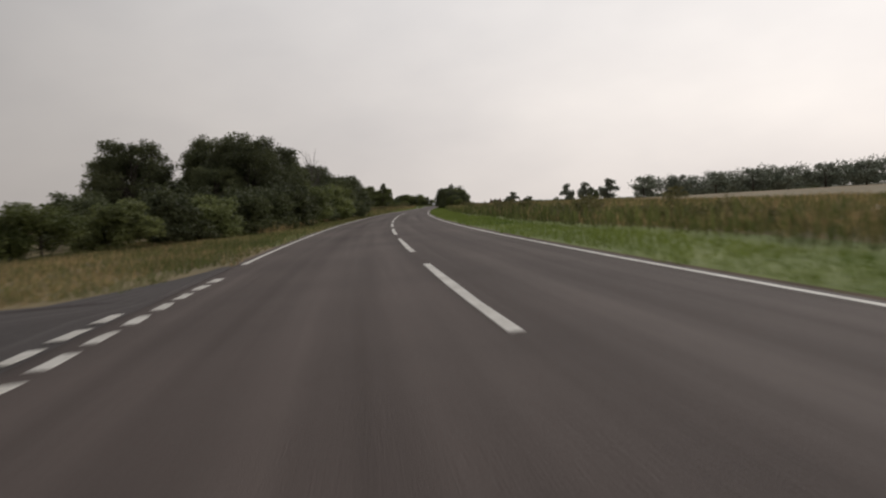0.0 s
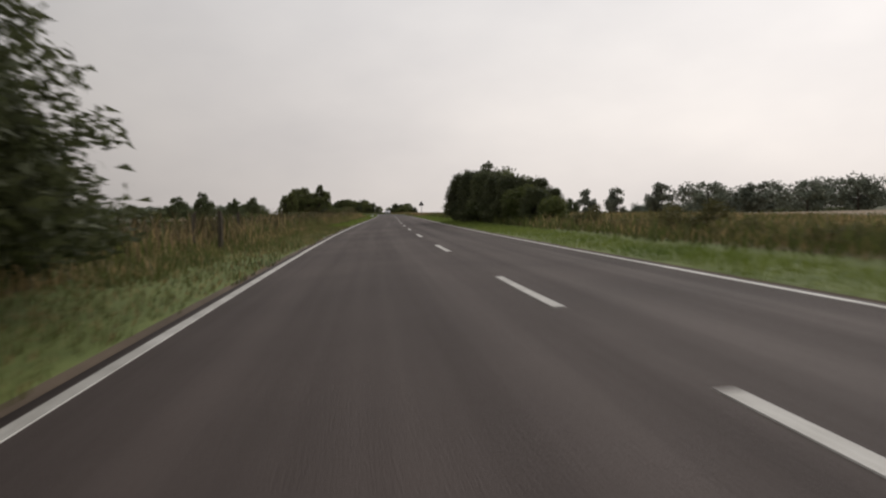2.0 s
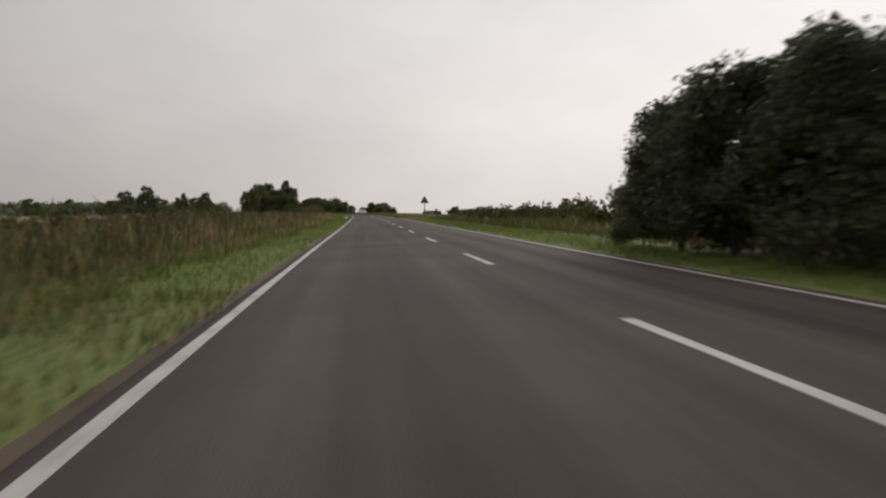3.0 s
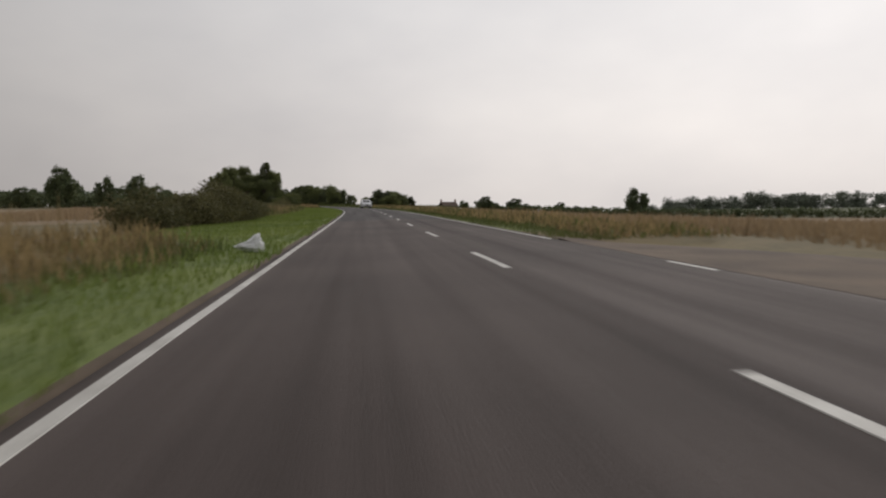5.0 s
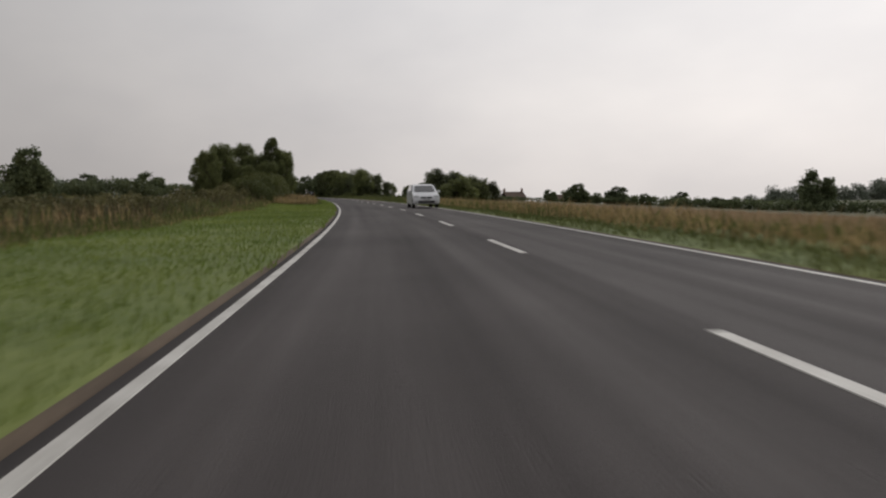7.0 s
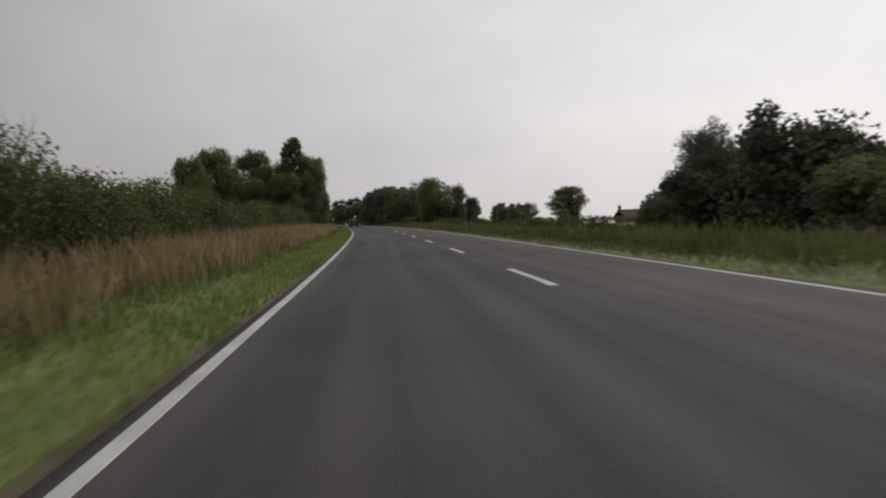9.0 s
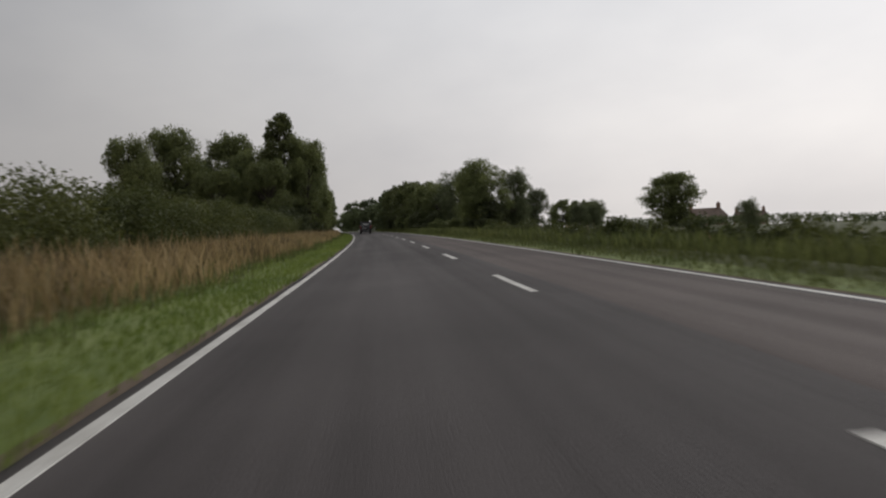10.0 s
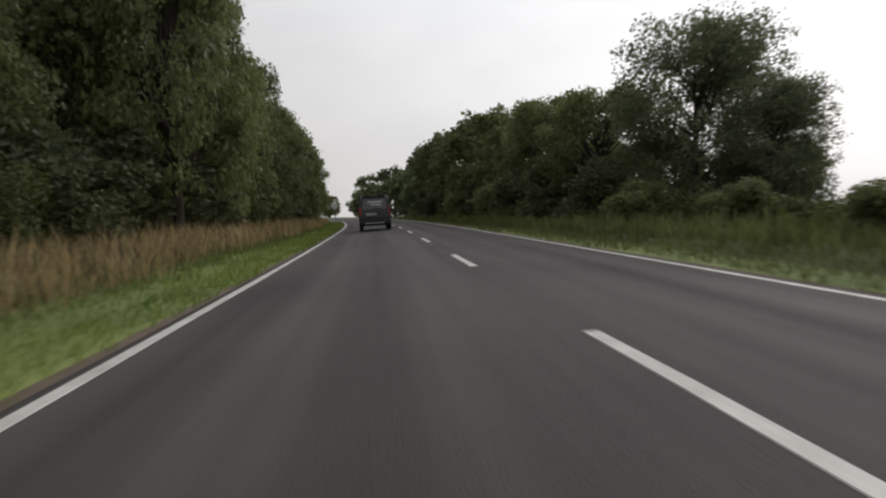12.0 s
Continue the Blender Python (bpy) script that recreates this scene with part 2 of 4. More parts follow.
def plan(s, lat):
    """Plan place lat metres to the right of the centre line, s metres along it (arrays or numbers)."""
    s, lat = np.asarray(s, float), np.asarray(lat, float)
    h = heading(s)
    near = np.clip(lat, -45, 45)
    run = s - np.clip(s, S_ALL[0], S_ALL[-1])
    x = np.interp(s, S_ALL, _x) + near * np.cos(h) + (lat - near) - run * np.sin(h)
    y = np.interp(s, S_ALL, _y) + near * np.sin(h) + run * np.cos(h)
    return x, y


def smooth(a, b, v):
    u = np.clip((np.asarray(v, float) - a) / (b - a), 0, 1)
    return u * u * (3 - 2 * u)


def road_z(lat):
    return -0.025 * np.abs(lat)


def ground_z(s, lat):
    """Height of the ground sheet: sunk below the road, verges level with its edge, gentle swells beyond."""
    s, lat = np.asarray(s, float), np.asarray(lat, float)
    s, lat = np.broadcast_arrays(s, lat)
    out = np.maximum(np.where(lat < 0, -lat - LEFT, lat - RIGHT), -1.0)
    z = np.where(out < 0.14, -0.16, -0.075)
    z = np.where(out > 0.7, -0.06 + 0.03 * np.sin(s * 0.31) * np.sin(lat * 0.9), z)
    mouth = ((s > -15) & (s < 8.6) & (lat < -3) & (lat > -31)) | ((s > 187) & (s < 205) & (lat > 2) & (lat < 7.5))
    swell = 0.12 * np.sin(s * 0.045 + 1) + 0.08 * np.sin(s * 0.11 + lat * 0.3)
    z = z + swell * smooth(4, 14, out)
    # right: the land falls away further on
    fall = (0.9 + 0.1 * smooth(150, 230, s)) * (1 - 0.65 * smooth(330, 400, s) * (1 - smooth(36, 110, lat)))
    z = z + np.where(lat > 0, -(0.034 + 0.046 * smooth(205, 270, s)) * fall * 70 * (1 - np.exp(-np.clip(out - 3.0, 0, 360) / 70)), 0)
    # right: the road stands on a low bank before the last trees
    z = z + np.where(lat > 0, -0.5 * smooth(1.8, 6, out) * smooth(345, 368, s) * (1 - smooth(412, 434, s) * (1 - smooth(14, 26, lat))), 0)
    # right: beyond the last fields the land is bent down to fit the camera's view
    z = z + np.where(lat > 0, -0.062 * smooth(540, 680, s) * np.clip(lat - 40, 0, 3000), 0)
    # left: a rise behind the verge on the last stretch
    z = z + np.where(lat < 0, 0.35 * smooth(2.5, 7, out) * smooth(300, 340, s), 0)
    return np.where(mouth, -0.26, z)


def ground_at(x, y):
    """Height of the ground sheet at a plan place."""
    s = np.interp(y, _y, S_ALL)
    return float(ground_z(s, x - np.interp(y, _y, _x)))


def at(s, lat, up=0.0):
    x, y = plan(s, lat)
    return Vector((float(x), float(y), float(ground_z(s, lat)) + up))


# ---- mesh helpers ----
def mesh_np(name, verts, faces, mats, slots=None, soft=False):
    """A mesh from arrays: verts (n, 3) and faces (m, 3 or 4)."""
    me = bpy.data.meshes.new(name)
    verts, faces = np.ascontiguousarray(verts, np.float32), np.ascontiguousarray(faces, np.int32)
    k = faces.shape[1]
    me.vertices.add(len(verts))
    me.vertices.foreach_set("co", verts.ravel())
    me.loops.add(faces.size)
    me.loops.foreach_set("vertex_index", faces.ravel())
    me.polygons.add(len(faces))
    me.polygons.foreach_set("loop_start", np.arange(0, faces.size, k, dtype=np.int32))
    for m in mats:
        me.materials.append(m)
    if slots is not None:
        me.polygons.foreach_set("material_index", np.ascontiguousarray(slots, np.int32))
    me.polygons.foreach_set("use_smooth", np.full(len(faces), soft))
    me.update(calc_edges=True)
    return me


def grid_faces(rows, cols):
    i = np.arange(rows - 1)[:, None] * cols + np.arange(cols - 1)[None, :]
    return np.stack([i, i + 1, i + 1 + cols, i + cols], -1).reshape(-1, 4)


def part(name, bm, mat, parent=None, label="", soft=False):
    """Links a bmesh as one mesh object under a thing or a part."""
    me = bpy.data.meshes.new(name)
    bm.normal_update()
    bm.to_mesh(me)
    bm.free()
    me.materials.append(mat)
    if soft:
        me.polygons.foreach_set("use_smooth", np.full(len(me.polygons), True))
    ob = new(name, me)
    if parent:
        ob.parent = parent
    return tagged(ob, label)


def held(name, me, parent, label=""):
    ob = new(name, me)
    ob.parent = parent
    return tagged(ob, label)


def box(size, place=(0, 0, 0), bevel=0.0, turn=None):
    bm = bmesh.new()
    bmesh.ops.create_cube(bm, size=1.0, matrix=Matrix.Translation(place) @ (turn or Matrix()) @ Matrix.Diagonal((*size, 1)))
    if bevel:
        bmesh.ops.bevel(bm, geom=bm.edges[:], offset=bevel, segments=2, affect="EDGES", profile=0.5)
    return bm


def rod(radius, length, place=(0, 0, 0), turn=None, sides=12, bevel=0.0, taper=1.0):
    bm = bmesh.new()
    bmesh.ops.create_cone(bm, cap_ends=True, segments=sides, radius1=radius, radius2=radius * taper, depth=length,
                          matrix=Matrix.Translation(place) @ (turn or Matrix()))
    if bevel:
        rim = [e for e in bm.edges if len(e.link_faces) == 2 and e.calc_face_angle(0) > 0.9]
        bmesh.ops.bevel(bm, geom=rim, offset=bevel, segments=2, affect="EDGES")
    return bm


# ---- ground ----
def build_ground():
    s = np.concatenate([[-3000, -1200, -500, -250, -140], np.arange(-90, 560, 3.0), np.arange(560, 900, 20), [950, 1050, 1200, 1600, 2200, 3200]])
    lat = np.array([-3000, -1500, -700, -350, -200, -120, -80, -55, -40, -30, -22, -17, -14, -12, -10, -8.5, -7.5, -6.5, -5.7, -5, -4.5, -4.15, -3.9, -3.69, -3.55, -2,
                    0, 1.5, 2.97, 3.12, 3.3, 3.6, 3.9, 4.4, 5, 5.7, 6.5, 7.5, 8.5, 10, 12, 14, 17, 22, 30, 40, 55, 80, 120, 200, 350, 700, 1500, 3000])
    S, L = np.meshgrid(s, lat, indexing="ij")
    X, Y = plan(S, L)
    Z = ground_z(S, L)
    f = grid_faces(len(s), len(lat))
    sc = (s[:-1] + s[1:])[:, None] / 2 + 0 * lat[None, :-1]
    lc = (lat[:-1] + lat[1:])[None, :] / 2 + 0 * s[:-1, None]
    out = np.where(lc < 0, -lc - LEFT, lc - RIGHT)
    slot = np.zeros(sc.shape, int)
    slot[out > 3.5] = 1
    left_crop = (lc < 0) & (((sc > 150) & (sc < 210) & (out > 6)) | ((sc > 232) & (sc < 330) & (out > 14)))
    right_crop = (lc > 0) & (sc > 160) & (sc < 345) & (out > 7)
    slot[left_crop | right_crop | ((out > 25) & (out < 170) & (sc > 150) & (sc < 345))] = 2
    slot[(lc < 0) & (sc > 203) & (sc < 332) & (out < 6.4)] = 0
    slot[(lc > 0) & (sc > 183) & (sc < 209) & (out < 9)] = 1
    slot[(lc < 0) & (sc > 6) & (sc < 20) & (out < 9)] = 1
    slot[(out > 0) & (out < 0.36)] = 3
    slot[out > 400] = 0
    slot[(lc > 0) & (sc > 345) & (out > 1.2) & (out < 3000)] = 4
    me = mesh_np("ground", np.stack([X, Y, Z], -1).reshape(-1, 3), f, [VERGE, DRY, CROP, SOIL, ROUGH], slot.ravel(), True)
    tagged(new("ground", me), "flat farmland of rough verges, dry grass and ripe crop", "ground", kind="structure")


build_ground()


def strip(name, s, lats, lift, mat, skirt=0.15):
    """A surfaced strip with skirts, following the road's curve; its UV is (across, along)."""
    S, L = np.meshgrid(s, lats, indexing="ij")
    X, Y = plan(S, L)
    Z = road_z(L) + lift
    Z[:, 0] -= skirt
    Z[:, -1] -= skirt
    me = mesh_np(name, np.stack([X, Y, Z], -1).reshape(-1, 3), grid_faces(len(s), len(lats)), [mat], None, True)
    uv = me.uv_layers.new(name="UVMap")
    idx = np.zeros(len(me.loops), np.int32)
    me.loops.foreach_get("vertex_index", idx)
    flat = np.stack([L.ravel(), S.ravel()], -1)[idx]
    uv.data.foreach_set("uv", np.ascontiguousarray(flat, np.float32).ravel())
    return me


rng = np.random.default_rng(7)
LANES = np.array([-3.60, -3.58, -3.42, -2.6, -1.7, -0.8, 0, 0.7, 1.4, 2.1, 2.84, 3.01, 3.03])
s_old = np.arange(-90, 226, 1.5)
s_new = np.concatenate([np.arange(s_old[-1], 520, 1.5), np.arange(520, 1290, 8.0)])
tagged(new("road", strip("road", s_old, LANES, 0.0, ASPHALT_BROWN)), "worn brown asphalt country road, two lanes", "road", kind="structure")
tagged(new("road", strip("road", s_new, LANES, 0.0, ASPHALT)), "worn grey asphalt country road, two lanes", "road", kind="structure")


s_lane = np.arange(336, 420, 1.5)
tagged(new("road_lane", strip("road_lane", s_lane, np.array([0.50, 0.54, 1.2, 2.0, 2.66, 2.70]), 0.004, ASPHALT_BROWN, 0.004)), "browner resurfaced lane of the asphalt road", "road surface", kind="structure")


def painted(name, s0, s1, lat, width, parent=None, step=1.5, ragged=0.012):
    """One thermoplastic line: a thin raised slab along the road with slightly uneven edges."""
    n = max(2, int(round((s1 - s0) / step)) + 1)
    s = np.linspace(s0, s1, n)
    w = width / 2 + rng.uniform(-ragged, ragged, (n, 2))
    cols = [(-w[:, 0] - 0.004, 0.0), (-w[:, 0], 0.006), (w[:, 1], 0.006), (w[:, 1] + 0.004, 0.0)]
    V = []
    for off, up in cols:
        x, y = plan(s, lat + off)
        V.append(np.stack([x, y, road_z(lat + off) + up], -1))
    V = np.stack(V, 1).reshape(-1, 3)
    f = grid_faces(n, 4)
    ends = np.array([[3, 2, 1, 0], [4 * n - 4, 4 * n - 3, 4 * n - 2, 4 * n - 1]])
    ob = new(name, mesh_np(name, V, np.concatenate([f, ends]), [PAINT_WHITE]))
    if parent:
        ob.parent = parent
    return ob


centre_line = tagged(new("centre_line"), "broken white centre line, long dashes then short", "road marking", kind="structure")
i = -8
while True:
    s0 = MARK_PHASE + MARK_STEP * i
    length = 5.6 if s0 < 73 else 2.8
    if s0 > 640:
        break
    painted("mark", s0, s0 + length, 0.0, 0.11, centre_line)
    i += 1
for s0, s1 in ((14.2, 700.0),):
    tagged(painted("edge_line", s0, s1, -LEFT, 0.105, None, 2.0, 0.008), "solid white line along the near verge", "road marking", kind="structure")
for s0, s1 in ((-80, 187.5), (197.6, 199.0), (205.5, 700)):
    tagged(painted("edge_line", s0, s1, RIGHT, 0.09, None, 2.0, 0.008), "solid white line along the far verge, thinner", "road marking", kind="structure")
give_way_line = tagged(new("give_way_line"), "worn double row of white dashes across a side road", "road marking", kind="structure")
for row, lat in ((0, -3.30), (1, -3.72)):
    for j in range(21):
        s0 = -7.6 + j * 0.92 + row * 0.35
        painted("dash", s0, s0 + 0.55, lat, 0.13, give_way_line, 0.28, 0.025)


def apron(name, label, s_row, lat_in, lat_out, mat, lift):
    """A side mouth: a flared sheet of surfacing joined to the road's edge."""
    n = len(s_row)
    cols = np.linspace(0, 1, 9) ** 1.8
    V = []
    for k in range(n):
        l = lat_in + (lat_out[k] - lat_in) * cols
        x, y = plan(s_row[k], l)
        z = np.maximum(road_z(np.clip(l, -3.9, 3.9)), ground_z(s_row[k], l) + 0.03) + lift
        z[-1] -= 0.12
        V.append(np.stack([x, y, z], -1))
    me = mesh_np(name, np.concatenate(V), grid_faces(n, 9), [mat], None, True)
    uv = me.uv_layers.new(name="UVMap")
    return tagged(new(name, me), label, "road surface", kind="structure")


s_side = np.linspace(-14, 13.6, 30)
apron("side_road", "asphalt mouth of a side road", s_side, -3.54, np.where(s_side < 8, -30.0, -3.75 - np.abs((13.6 - s_side) / 5.6) ** 1.6 * 1.9 - np.where(s_side < 8.8, 4, 0)), ASPHALT, -0.008)
s_jun = np.linspace(186, 206, 24)
apron("field_access", "worn gritty mouth of a field track across the far verge", s_jun, 2.98, 3.2 + 4.6 * np.sin((s_jun - 186) / 20 * np.pi) ** 1.2, GRIT, 0.004)


# ---- grass and crops ----
def blades(name, label, s0, s1, lat0, lat1, per_m2, tall, spread, width, mat, category="grass", clump=0.0, lean=0.35, edge_fade=0.0):
    """A field of separate bent blades, thicker in tufts."""
    n = int((s1 - s0) * abs(lat1 - lat0) * per_m2)
    s, lat = rng.uniform(s0, s1, n), rng.uniform(min(lat0, lat1), max(lat0, lat1), n)
    # ragged borders in place of ruled ones
    wob = 0.35 * np.sin(s * 0.6) + 0.25 * np.sin(s * 1.7 + 2) + 0.2 * np.sin(s * 4.1)
    lat = lat + edge_fade * wob
    tuft = np.full(n, 0.5)
    for q in range(7):
        a, f, o = rng.uniform(0, np.pi), 0.35 * 1.75 ** q * rng.uniform(0.8, 1.2), rng.uniform(0, 6.3)
        tuft = tuft + 0.2 * np.sin(f * (s * np.cos(a) + lat * np.sin(a)) + o)
    tuft = tuft.clip(0, 1)
    h = tall * (1 - clump + clump * tuft) * (1 + spread * rng.standard_normal(n)).clip(0.3, 1.9)
    x, y = plan(s, lat)
    z = ground_z(s, lat) - 0.02
    a = rng.uniform(0, 2 * np.pi, n)
    w = width * rng.uniform(0.6, 1.4, n) / 2
    la, ll = rng.uniform(0, 2 * np.pi, n), h * lean * rng.uniform(0.2, 1.3, n)
    base = np.stack([x, y, z], -1)
    side = np.stack([np.cos(a) * w, np.sin(a) * w, 0 * w], -1)
    mid = base + np.stack([np.cos(la) * ll * 0.3, np.sin(la) * ll * 0.3, h * 0.6], -1)
    tip = base + np.stack([np.cos(la) * ll, np.sin(la) * ll, h], -1)
    if tall < 0.3 or category == "crop":
        V = np.stack([base - side, base + side, tip], 1).reshape(-1, 3)
        F = np.arange(3 * n).reshape(-1, 3)
    else:
        V = np.stack([base, mid + side, tip, mid - side], 1).reshape(-1, 3)
        F = np.arange(4 * n).reshape(-1, 4)
    me = mesh_np(name, V, F, [mat])
    return tagged(new(name, me), label, category, kind="stuff")


E1 = -LEFT - 0.24
E2 = RIGHT + 0.32

# left side
blades("verge_grass", "short green and yellowing mown grass beside the road", 14, 120, E1, -6.0, 110, 0.15, 0.3, 0.022, BLADE_DULL, clump=0.4, edge_fade=0.15)
blades("verge_grass", "yellowed blades among short mown grass", 14, 120, E1, -6.0, 45, 0.14, 0.3, 0.022, STRAW, clump=0.4, edge_fade=0.15)
blades("verge_grass", "short yellowing grass at a side road", 9, 30, -5.0, -11.0, 110, 0.15, 0.3, 0.024, STRAW, clump=0.4, edge_fade=0.3)
blades("verge_grass", "short yellowing grass at a side road", 9.5, 34, -4.2, -12.0, 110, 0.16, 0.3, 0.024, BLADE_DULL, clump=0.4, edge_fade=0.3)
blades("verge_grass", "short green mown grass beside the road", 119, 205, E1, -6.2, 130, 0.14, 0.3, 0.022, BLADE, clump=0.4, edge_fade=0.15)
blades("verge_grass", "short bright green mown grass beside the road", 205, 330, E1, -9.6, 150, 0.10, 0.3, 0.024, BLADE, clump=0.15, edge_fade=0.15)
blades("verge_grass", "short green mown grass in front of dry grass", 330, 520, E1, -5.6, 140, 0.13, 0.3, 0.022, BLADE, clump=0.4, edge_fade=0.2)
blades("long_grass", "dry pale grass at the edge of a crop", 180, 206, -6.0, -9.8, 34, 0.55, 0.3, 0.03, STRAW, clump=0.4, edge_fade=0.4)
blades("long_grass", "dry brown weeds at the foot of roadside bushes", 34, 84, -5.6, -7.0, 40, 0.42, 0.35, 0.03, STRAW, clump=0.5, edge_fade=0.3)
blades("long_grass", "long dull green and brown grass and weeds", 82, 186, -6.0, -9.5, 26, 0.62, 0.4, 0.035, BLADE_DULL, clump=0.5, edge_fade=0.4)
blades("long_grass", "rank brown weeds and dead stalks on a bank", 88, 182, -6.6, -10.5, 20, 0.85, 0.4, 0.05, WEED, clump=0.5, edge_fade=0.5)
blades("long_grass", "tall dry straw-coloured grass", 84, 205, -6.1, -10, 24, 0.68, 0.4, 0.028, STRAW, clump=0.5, edge_fade=0.4)
blades("long_grass", "half-long drying grass behind a mown verge", 84, 205, -5.0, -7.0, 70, 0.28, 0.4, 0.026, BLADE_DULL, clump=0.6, edge_fade=0.5)
blades("long_grass", "half-long straw grass behind a mown verge", 84, 205, -5.2, -7.0, 30, 0.32, 0.4, 0.026, STRAW, clump=0.6, edge_fade=0.5)
blades("crop", "ripe tan cereal crop in a field", 150, 206, -9.5, -26, 16, 0.7, 0.12, 0.05, CROP_STALK, "crop", clump=0.1)
blades("long_grass", "tall dry brown grass behind a mown verge", 230, 278, -9.7, -17, 22, 0.6, 0.3, 0.035, STRAW, clump=0.55, edge_fade=0.5)
blades("long_grass", "dull olive weeds among tall dry grass", 230, 278, -9.7, -17, 24, 0.56, 0.35, 0.04, BLADE_DULL, clump=0.55, edge_fade=0.5)
blades("long_grass", "thin dry grass among weeds", 262, 332, -9.8, -14.5, 9, 0.6, 0.3, 0.035, STRAW, clump=0.6, edge_fade=0.5)
blades("long_grass", "rank red-brown weeds among dry grass", 234, 330, -10.0, -13, 22, 0.6, 0.5, 0.04, WEED, clump=0.6, edge_fade=0.5)
blades("long_grass", "dull green weeds among dry grass", 276, 332, -10.2, -17, 36, 0.5, 0.5, 0.045, BLADE_DULL, clump=0.6, edge_fade=0.5)
blades("long_grass", "half-long dry grass at the back of a mown verge", 224, 334, -9.0, -10.8, 60, 0.26, 0.45, 0.026, STRAW, clump=0.6, edge_fade=0.6)
blades("long_grass", "half-long dull green grass at the back of a mown verge", 224, 334, -9.0, -11.0, 60, 0.32, 0.45, 0.03, BLADE_DULL, clump=0.6, edge_fade=0.6)
blades("crop", "ripe tan cereal crop in a field", 236, 320, -17, -40, 9, 0.7, 0.12, 0.06, CROP_STALK, "crop", clump=0.1)
blades("verge_grass", "short green grass creeping over the road edge", 326, 520, E1 + 0.04, -4.5, 170, 0.11, 0.3, 0.022, BLADE, clump=0.3, edge_fade=0.04)
blades("long_grass", "tall dry straw-coloured grass in front of a hedge", 326, 520, -5.4, -9.2, 58, 0.62, 0.4, 0.028, STRAW, clump=0.45, edge_fade=0.45)
blades("long_grass", "rank red-brown weeds in front of a hedge", 326, 520, -5.8, -9.4, 20, 0.5, 0.45, 0.04, WEED, clump=0.6, edge_fade=0.5)
blades("long_grass", "half-long grass behind a mown verge", 326, 520, -4.9, -6.4, 60, 0.26, 0.45, 0.026, BLADE_DULL, clump=0.6, edge_fade=0.5)
blades("long_grass", "green weeds in front of a hedge", 326, 520, -5.6, -9.2, 10, 0.45, 0.35, 0.04, BLADE_DULL, clump=0.6, edge_fade=0.4)
# right side
blades("verge_grass", "lush green grass beside the road", -10, 187, E2, 5.2, 140, 0.16, 0.3, 0.024, BLADE, clump=0.4, edge_fade=0.2)
blades("verge_grass", "green and drying grass beside the road", 205, 520, E2, 4.6, 150, 0.15, 0.3, 0.024, BLADE_DULL, clump=0.35, edge_fade=0.2)
blades("long_grass", "rank brown and green grass along a field", -5, 188, 5.4, 10, 40, 0.46, 0.55, 0.04, BLADE_DULL, clump=0.5, edge_fade=0.5)
blades("long_grass", "rank dry grass along a field", -5, 188, 5.8, 12, 16, 0.5, 0.35, 0.035, STRAW, clump=0.5, edge_fade=0.5)
blades("crop", "pale ripe crop in a field", 0, 188, 11, 45, 4, 0.5, 0.25, 0.07, STRAW, "crop", clump=0.35)
blades("long_grass", "rank dull weeds in a fallow field", 0, 188, 9.5, 42, 5, 0.4, 0.3, 0.07, BLADE_DULL, clump=0.4)
blades("long_grass", "dry tall grass at the edge of a crop", 205, 338, 4.2, 7.8, 45, 0.45, 0.35, 0.035, STRAW, clump=0.6, edge_fade=0.4)
blades("long_grass", "green weeds at the edge of a crop", 205, 350, 4.2, 7.8, 25, 0.4, 0.35, 0.04, BLADE_DULL, clump=0.7, edge_fade=0.4)
blades("crop", "ripe tan cereal crop in a field", 186, 350, 8.2, 34, 14, 0.6, 0.12, 0.06, CROP_STALK, "crop", clump=0.1)
blades("long_grass", "rank green grass and weeds under trees", 336, 520, 4.3, 11, 70, 0.42, 0.45, 0.04, BLADE_DULL, clump=0.5, edge_fade=0.4)
blades("long_grass", "dry grass under trees", 366, 430, 6.5, 18, 7, 0.5, 0.35, 0.035, STRAW, clump=0.6, edge_fade=0.4)


# ---- trees ----
def leaf_quads(r, centres, radii, count, size, shell=0.55, flat=0.8, three=False):
    """Leaves scattered through round clumps, mostly in their outer shell."""
    centres, radii = np.asarray(centres, float), np.asarray(radii, float)
    pick = r.choice(len(centres), count, p=radii ** 2 / np.sum(radii ** 2))
    d = r.standard_normal((count, 3))
    d /= np.linalg.norm(d, axis=1)[:, None]
    rad = radii[pick] * (1 - shell * r.random(count) ** 1.6) * (1 + 0.14 * r.standard_normal(count).clip(-1.5, 0.8))
    p = centres[pick] + d * rad[:, None] * np.array([1, 1, flat])
    n = d * 0.7 + r.standard_normal((count, 3)) * 0.7
    n /= np.linalg.norm(n, axis=1)[:, None]
    u = np.cross(n, r.standard_normal((count, 3)))
    u /= np.linalg.norm(u, axis=1)[:, None] + 1e-9
    v = np.cross(n, u)
    L = (size * r.uniform(0.6, 1.4, count))[:, None]
    W = L * r.uniform(0.35, 0.7, count)[:, None]
    if three:
        V = np.stack([p - u * L * 0.5 - v * W * 0.7, p - u * L * 0.4 + v * W * 0.7, p + u * L * 0.6], 1).reshape(-1, 3)
        return V, np.arange(count * 3).reshape(-1, 3)
    bend = n * L * 0.15
    V = np.stack([p - u * L * 0.5, p + v * W * 0.5 + bend, p + u * L * 0.5, p - v * W * 0.5 + bend], 1).reshape(-1, 3)
    return V, np.arange(count * 4).reshape(-1, 4)


